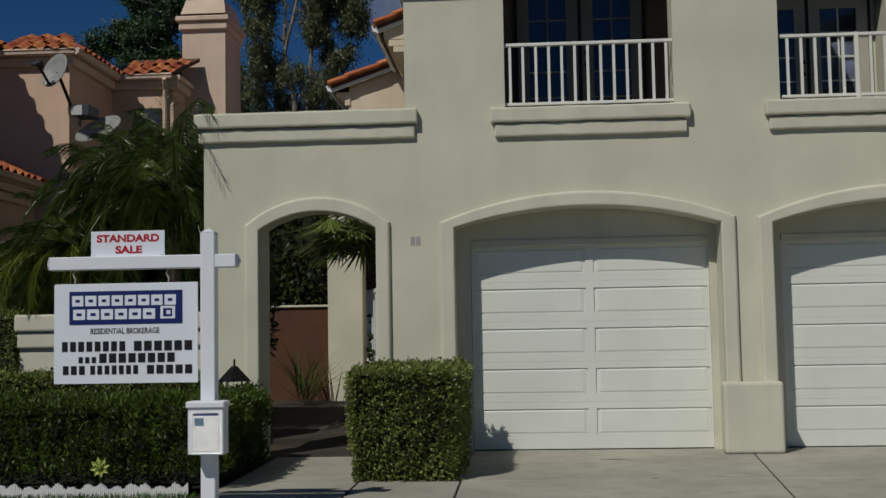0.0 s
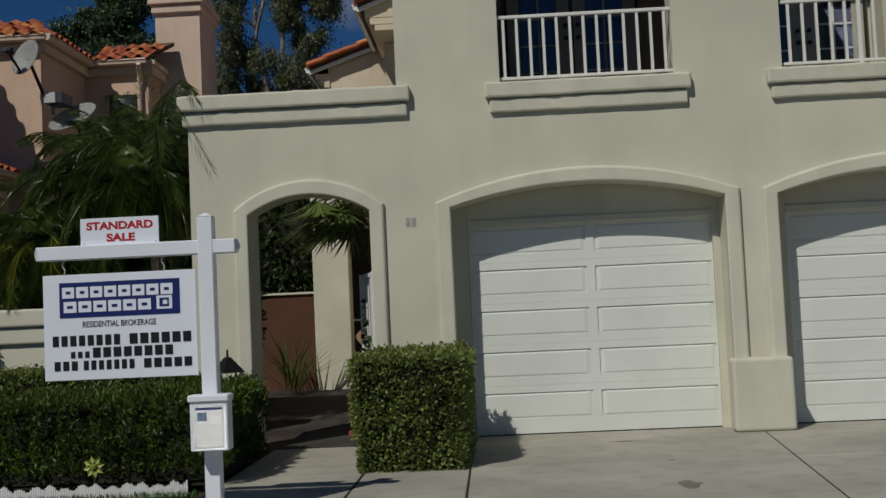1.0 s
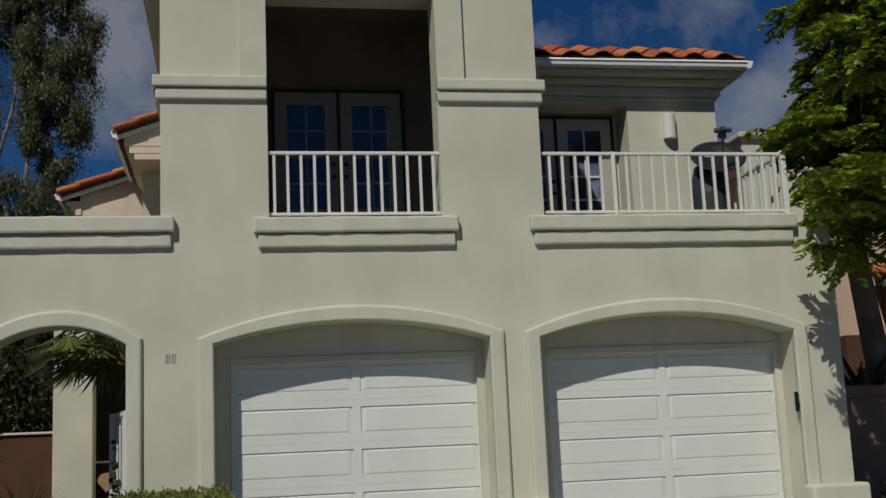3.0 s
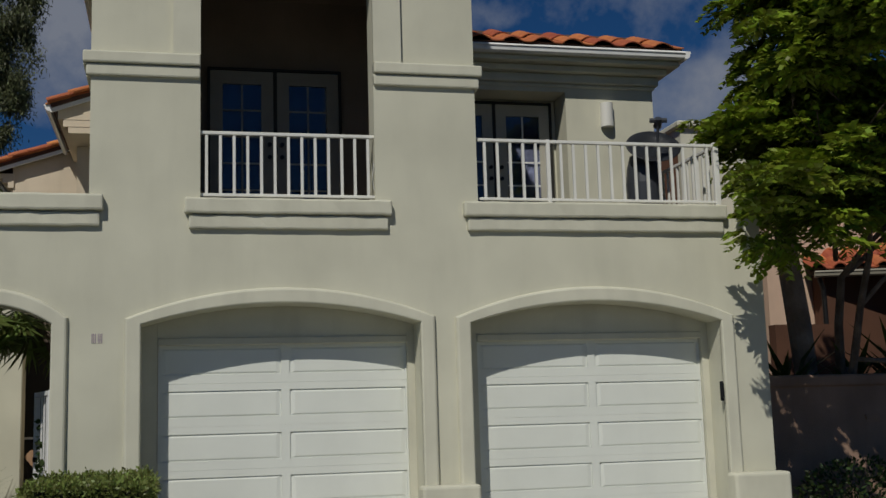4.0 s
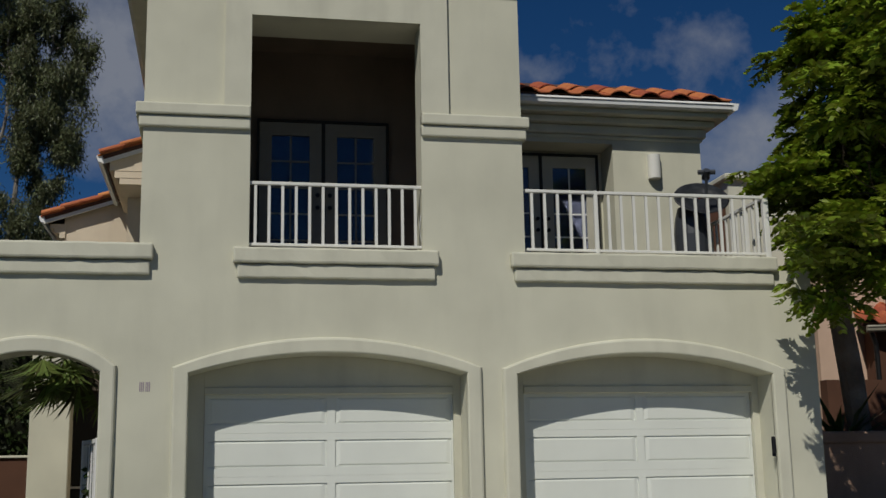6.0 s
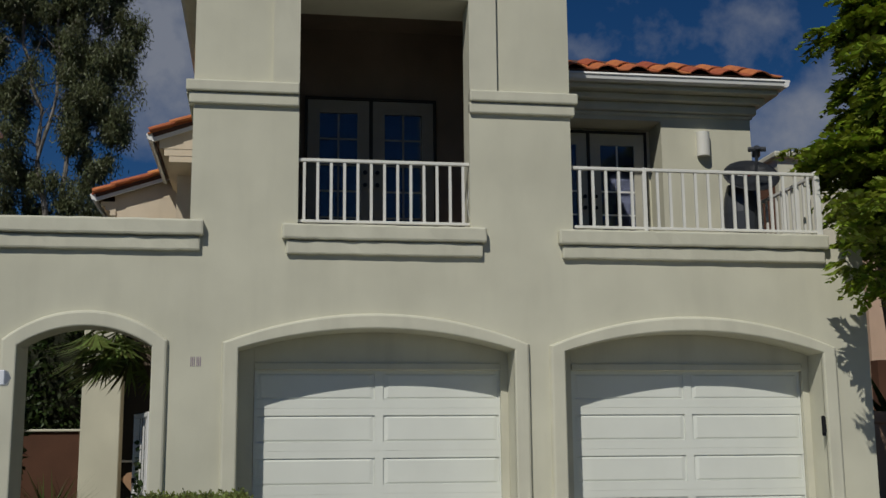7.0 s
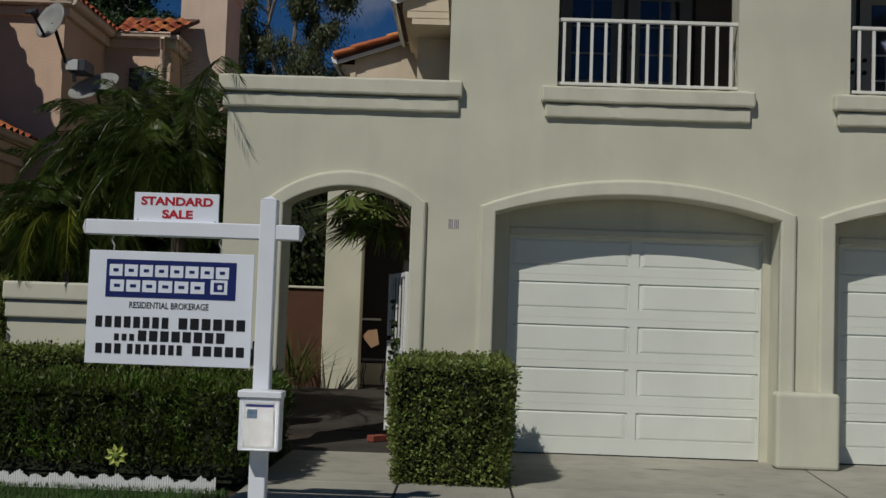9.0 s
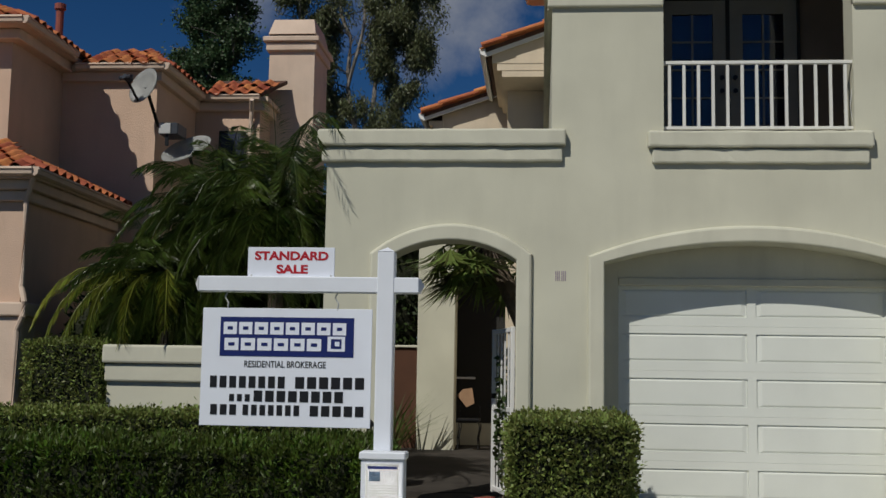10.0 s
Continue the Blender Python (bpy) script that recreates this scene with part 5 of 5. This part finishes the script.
crown_tree("broadleaf_tree", "dense dark green tree standing behind the pink house",
           [([(-11.2, 25, 0), (-11.2, 25, 8.0), (-11.3, 25, 10.5), (-11.6, 25, 13.5)], 0.16, 0.05), ([(-11.2, 25, 9.0), (-10.6, 25, 11.0), (-10.5, 25, 13.3)], 0.09, 0.04)],
           [((-11.9, 25, 13.7), (0.5, 0.8, 0.7)), ((-10.5, 25, 13.3), (0.6, 0.8, 0.7)), ((-11.4, 25, 12.6), (0.9, 1.0, 0.7)), ((-10.5, 25, 12.1), (0.6, 0.9, 0.6)), ((-11.5, 25, 11.3), (1.1, 1.0, 0.7)), ((-12.6, 25, 11.0), (0.8, 0.8, 0.45)),
            ((-11.0, 25, 10.2), (1.5, 0.9, 0.7)), ((-9.3, 25.5, 9.6), (1.2, 0.8, 1.0)), ((-11.2, 25, 14.4), (0.35, 0.5, 0.3))],
           320, 130, 32, DEEPLEAF, (0.17, 0.17, 0.13), (0.13, 0.065), -0.3)


def feathery_tree(label, seed):
    rng = np.random.default_rng(seed)
    t = thing("street_tree", label, "tree")
    bm = bmesh.new()
    tips = []
    for b, d, ln, r in (((8.45, 1.75, 0), (0.03, -0.02, 1), 3.0, 0.085), ((8.45, 1.75, 0), (-0.02, -0.1, 1), 3.4, 0.07), ((8.45, 1.6, 3.2), (-0.5, -0.6, 0.7), 1.7, 0.035)):
        limb(bm, rng, b, d, ln, r, 3, tips, 0.2, 3, 0.6, 0.12)
    part("trunk", bm, BARK, t)
    blobs = [((7.15, 0.3, 6.1), (0.32, 0.45, 0.22)), ((7.55, 0.2, 6.5), (0.4, 0.5, 0.3)), ((7.05, 0.3, 5.45), (0.30, 0.5, 0.3)), ((7.08, 0.3, 5.1), (0.3, 0.5, 0.2)), ((6.62, 0.2, 4.5), (0.25, 0.35, 0.1)),
             ((6.77, 0.1, 4.25), (0.4, 0.4, 0.25)), ((6.72, 0.0, 3.85), (0.25, 0.35, 0.22)), ((6.25, -1.4, 3.4), (0.2, 0.6, 0.2)), ((7.42, 0.1, 5.8), (0.6, 0.6, 0.6)), ((7.52, 0.4, 4.8), (0.55, 0.5, 0.5)),
             ((7.42, 0.5, 4.0), (0.55, 0.5, 0.35)), ((6.8, -1.85, 4.94), (0.59, 0.59, 0.59)), ((7.84, 0.5, 4.5), (0.6, 0.55, 0.45)), ((6.80, -2.15, 5.76), (0.70, 0.67, 0.5)), ((8.5, 0.6, 4.75), (0.8, 0.6, 0.5)),
             ((7.43, -2.25, 5.42), (0.92, 0.67, 0.67)), ((6.54, -1.05, 3.27), (0.43, 0.43, 0.21)), ((9.6, 0.6, 4.75), (0.8, 0.6, 0.6)), ((8.39, -1.95, 5.1), (0.76, 0.67, 0.67)),
             ((7.2, -2.35, 6.41), (0.9, 0.75, 0.42)), ((7.9, 0.7, 4.4), (0.7, 0.6, 0.5)), ((8.8, 0.8, 4.6), (0.9, 0.7, 0.8)), ((8.5, 0.6, 3.95), (0.8, 0.6, 0.3)), ((9.5, 0.7, 4.0), (0.7, 0.6, 0.3))]
    # whorls of drooping feather leaves, gathered in sprays with gaps between
    k, sprays, per = 360, 4, 7
    cc, cu = blob_points(rng, blobs, k, 0.75)
    # the sunny side is thin enough to let light fleck the wall behind
    thin = (cc[:, 1] < -0.8) & (rng.random(k) < 0.6)
    cc, cu = cc[~thin], cu[~thin]
    k = len(cc)
    # a low bough that reaches out over the drive
    f = np.linspace(0, 1, 6)[:, None]
    cc[:6] = np.array([5.90, -1.9, 3.6]) * (1 - f) + np.array([6.58, -0.5, 3.5]) * f + rng.normal(0, 0.05, (6, 3))
    hub = np.repeat(cc, sprays, 0) + rng.normal(0, 1, (k * sprays, 3)) * np.array([0.19, 0.19, 0.1])
    n = k * sprays * per
    c = np.repeat(hub, per, 0) + rng.normal(0, 0.025, (n, 3))
    az = rng.uniform(0, 2 * math.pi, n)
    d = unit(np.stack([np.cos(az), np.sin(az), rng.uniform(-0.25, 0.45, n)], 1) + np.repeat(np.repeat(cu, sprays, 0), per, 0) * 0.35)
    ln = rng.uniform(0.24, 0.40, (n, 1))
    s = unit(np.cross(d, np.array([0, 0, 1.0])))
    up = np.cross(s, d)
    P, W, S, L = [], [], [], []
    for j in range(7):
        f = 0.2 + 0.8 * j / 6
        q = c + d * ln * f + np.array([0, 0, -0.5]) * ln * f * f
        for sg in (-1, 1):
            P.append(q), W.append(s * sg + d * (0.6 + 0.5 * f) + up * rng.normal(0, 0.25, (n, 1)) + np.array([0, 0, -0.55]))
            S.append(d + rng.normal(0, 0.3, (n, 3))), L.append(0.155 * math.sin(math.pi * (0.25 + 0.6 * f)) * rng.uniform(0.8, 1.2, n))
    P, W, S, L = (np.concatenate(a) for a in (P, W, S, L))
    leaf_mesh("crown", P, W, S, L, 0.062, JACLEAF, t, kind="stuff")


feathery_tree("young street tree with bright green feathery leaves", 41)

# trunk and strap-leaved plants behind the garden wall
stump = thing("leaning_palm", "thick grey leaning palm trunk behind the garden wall", "tree")
bm = bmesh.new()
tube(bm, [(8.15, 1.9, 0), (8.12, 1.9, 1.5), (8.02, 1.85, 2.4), (7.9, 1.8, 3.2), (7.85, 1.8, 4.2)], [0.15, 0.14, 0.15, 0.14, 0.12], 14)
part("trunk", bm, PALEBARK, stump)


def strap_plant(label, at, n, ln, seed, wd=0.1):
    rng = np.random.default_rng(seed)
    p = thing("strap_leaf_plant", label, "plant")
    az = rng.uniform(0, 2 * math.pi, n)
    W = np.stack([np.cos(az) * 0.8, np.sin(az) * 0.8, rng.uniform(0.2, 1.4, n)], 1)
    P = np.tile(np.array(at, float), (n, 1)) + rng.normal(0, 0.06, (n, 3))
    leaf_mesh("leaves", P, W, np.stack([-np.sin(az), np.cos(az), np.zeros(n)], 1), ln * rng.uniform(0.7, 1.2, n), wd, PALMLEAF, p, kind="stuff")


for i, (at, n, ln) in enumerate((((7.75, 1.75, 1.5), 26, 0.9), ((8.6, 1.6, 1.5), 22, 0.8), ((9.4, 1.8, 1.5), 26, 1.0))):
    strap_plant("dark green strap-leaved plant behind the garden wall", at, n, ln, 50 + i)
strap_plant("dark green strap-leaved plant in the courtyard", (-2.75, 6.25, 0.15), 80, 1.05, 60, 0.025)


def shrub(label, blobs, leaves, mat, seed, leaf=(0.09, 0.045), name="shrub", solid=0.0):
    rng = np.random.default_rng(seed)
    s = thing(name, label, "shrub")
    c, u = blob_points(rng, blobs, leaves, 0.6)
    bm = bmesh.new()
    # solid core, coloured near-black for the shade inside the shrub
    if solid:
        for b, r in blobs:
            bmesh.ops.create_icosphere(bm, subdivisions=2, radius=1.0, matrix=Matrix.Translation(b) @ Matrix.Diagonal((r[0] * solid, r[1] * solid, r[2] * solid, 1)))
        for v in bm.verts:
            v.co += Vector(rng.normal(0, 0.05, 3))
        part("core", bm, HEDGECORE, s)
        bm = bmesh.new()
    for b, r in blobs:
        tube(bm, [(b[0], b[1], max(0, b[2] - r[2] * 1.6)), (b[0] + 0.05, b[1], b[2])], [0.03, 0.012], 6)
    part("stems", bm, BARK, s)
    leaf_mesh("leaves", c, u + rng.normal(0, 0.6, c.shape), rng.normal(0, 1, c.shape), leaf[0] * rng.uniform(0.7, 1.3, leaves), leaf[1] * rng.uniform(0.7, 1.3, leaves), mat, s, kind="stuff")


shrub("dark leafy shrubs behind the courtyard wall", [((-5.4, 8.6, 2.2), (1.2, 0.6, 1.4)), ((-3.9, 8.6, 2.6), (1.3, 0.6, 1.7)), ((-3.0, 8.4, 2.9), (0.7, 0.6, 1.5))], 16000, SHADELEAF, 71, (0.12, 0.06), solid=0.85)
# Added mass whose darkness stands in for deep shade under the palms
shrub("added dark leaf mass filling in the shade behind the palms", [((-3.3, 3.5, 1.6), (0.7, 0.5, 1.3)), ((-4.2, 3.7, 1.5), (0.8, 0.5, 1.3)), ((-5.2, 3.6, 1.2), (0.8, 0.5, 1.1)), ((-5.8, 3.0, 1.3), (0.6, 0.5, 1.2))], 14000, SHADELEAF, 74, (0.1, 0.05), solid=0.85)
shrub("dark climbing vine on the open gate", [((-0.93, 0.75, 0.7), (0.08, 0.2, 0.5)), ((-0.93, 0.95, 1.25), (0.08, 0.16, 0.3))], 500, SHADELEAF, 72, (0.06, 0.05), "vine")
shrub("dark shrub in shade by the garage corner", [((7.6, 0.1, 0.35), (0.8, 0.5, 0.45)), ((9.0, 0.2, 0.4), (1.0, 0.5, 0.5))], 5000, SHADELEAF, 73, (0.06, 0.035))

# white border fence in front of the hedge
fence = thing("border_fence", "low white plastic picket border in front of the hedge", "fence")
for i in range(192):
    x = -5.3 + i * 0.0171
    ph = (i % 7) / 6
    top = 0.052 + 0.03 * math.sin(math.pi * ph) + roof_rng.uniform(-0.006, 0.006) + 0.012 * math.sin(i * 0.31)
    bm = bmesh.new()
    plate(bm, [(x, -0.03), (x + 0.0135, -0.03), (x + 0.0135, top - 0.008), (x + 0.007, top), (x, top - 0.008)], [], -2.705, -2.695)
    part("picket", bm, WHITE, fence)
boxpart("fence_rail", (-5.3, -2.02, -2.694, -2.686, 0.03, 0.04), WHITE, fence)

flower = thing("garden_ornament", "yellow daisy ornament in front of the hedge", "ornament")
bm = bmesh.new()
fc = Vector((-2.78, -2.60, 0.205))
for k in range(8):
    a = 2 * math.pi * k / 8 + 0.2
    d = Vector((math.cos(a), 0, math.sin(a)))
    s = Vector((-math.sin(a), 0, math.cos(a)))
    v = [bm.verts.new(fc + p) for p in (d * 0.018, d * 0.05 + s * 0.02 + Vector((0, -0.012, 0)), d * 0.088, d * 0.05 - s * 0.02 + Vector((0, -0.012, 0)))]
    bm.faces.new(v)
bmesh.ops.solidify(bm, geom=bm.faces[:], thickness=0.004)
part("petals", bm, YELLOW, flower)
bm = bmesh.new()
bmesh.ops.create_uvsphere(bm, u_segments=12, v_segments=8, radius=0.026, matrix=Matrix.Translation(fc + Vector((0, -0.012, 0))) @ Matrix.Diagonal((1, 0.5, 1, 1)))
part("centre", bm, material("ochre_centre", (0.16, 0.22, 0.03), 0.8, 0.2, 30, 90, 0.0), flower)
bm = bmesh.new()
cyl(bm, fc + Vector((0, 0.01, -0.26)), fc + Vector((0, 0.01, 0)), 0.005, 0.005, 6)
part("stem", bm, HEDGEDARK, flower)

lantern = thing("garden_lantern", "dark metal lantern with a pyramid roof behind the hedge", "lantern")
lx, ly = -2.19, -0.5
bm = bmesh.new()
cyl(bm, (lx, ly, 0.80), (lx, ly, 0.95), 0.17, 0.03, 4)
cyl(bm, (lx, ly, 0.95), (lx, ly, 1.02), 0.012, 0.01, 8)
part("roof", bm, BLACKMETAL, lantern)
for dx in (-0.1, 0.1):
    for dy in (-0.1, 0.1):
        boxpart("bar", (lx + dx - 0.008, lx + dx + 0.008, ly + dy - 0.008, ly + dy + 0.008, 0.6, 0.82), BLACKMETAL, lantern)
boxpart("base", (lx - 0.13, lx + 0.13, ly - 0.13, ly + 0.13, 0.56, 0.6), BLACKMETAL, lantern, 0.006)
bm = bmesh.new()
cyl(bm, (lx, ly, -0.06), (lx, ly, 0.56), 0.03, 0.03, 10)
part("post", bm, BLACKMETAL, lantern)

# blades on the strip of lawn by the border
rng = np.random.default_rng(81)
n = 14000
P = np.stack([rng.uniform(-5.2, -1.9, n), rng.uniform(-4.4, -2.72, n), np.full(n, -0.022)], 1)
az = rng.uniform(0, 2 * math.pi, n)
W = np.stack([np.cos(az) * 0.45, np.sin(az) * 0.45, np.ones(n)], 1)
blades = leaf_mesh("grass", P, W, np.stack([-np.sin(az), np.cos(az), np.zeros(n)], 1), rng.uniform(0.03, 0.065, n), 0.006, GRASSM, None, kind="stuff")
tagged(blades, "short bright green lawn grass blades", "grass")

brick = thing("brick", "loose red brick lying beside the garden path", "brick")
boxpart("body", (-0.105, 0.105, -0.05, 0.05, 0.0, 0.065), RUST, brick, 0.006)
brick.matrix_basis = pose(-1.13, 0.95, 0.0, 0, 0, 50)
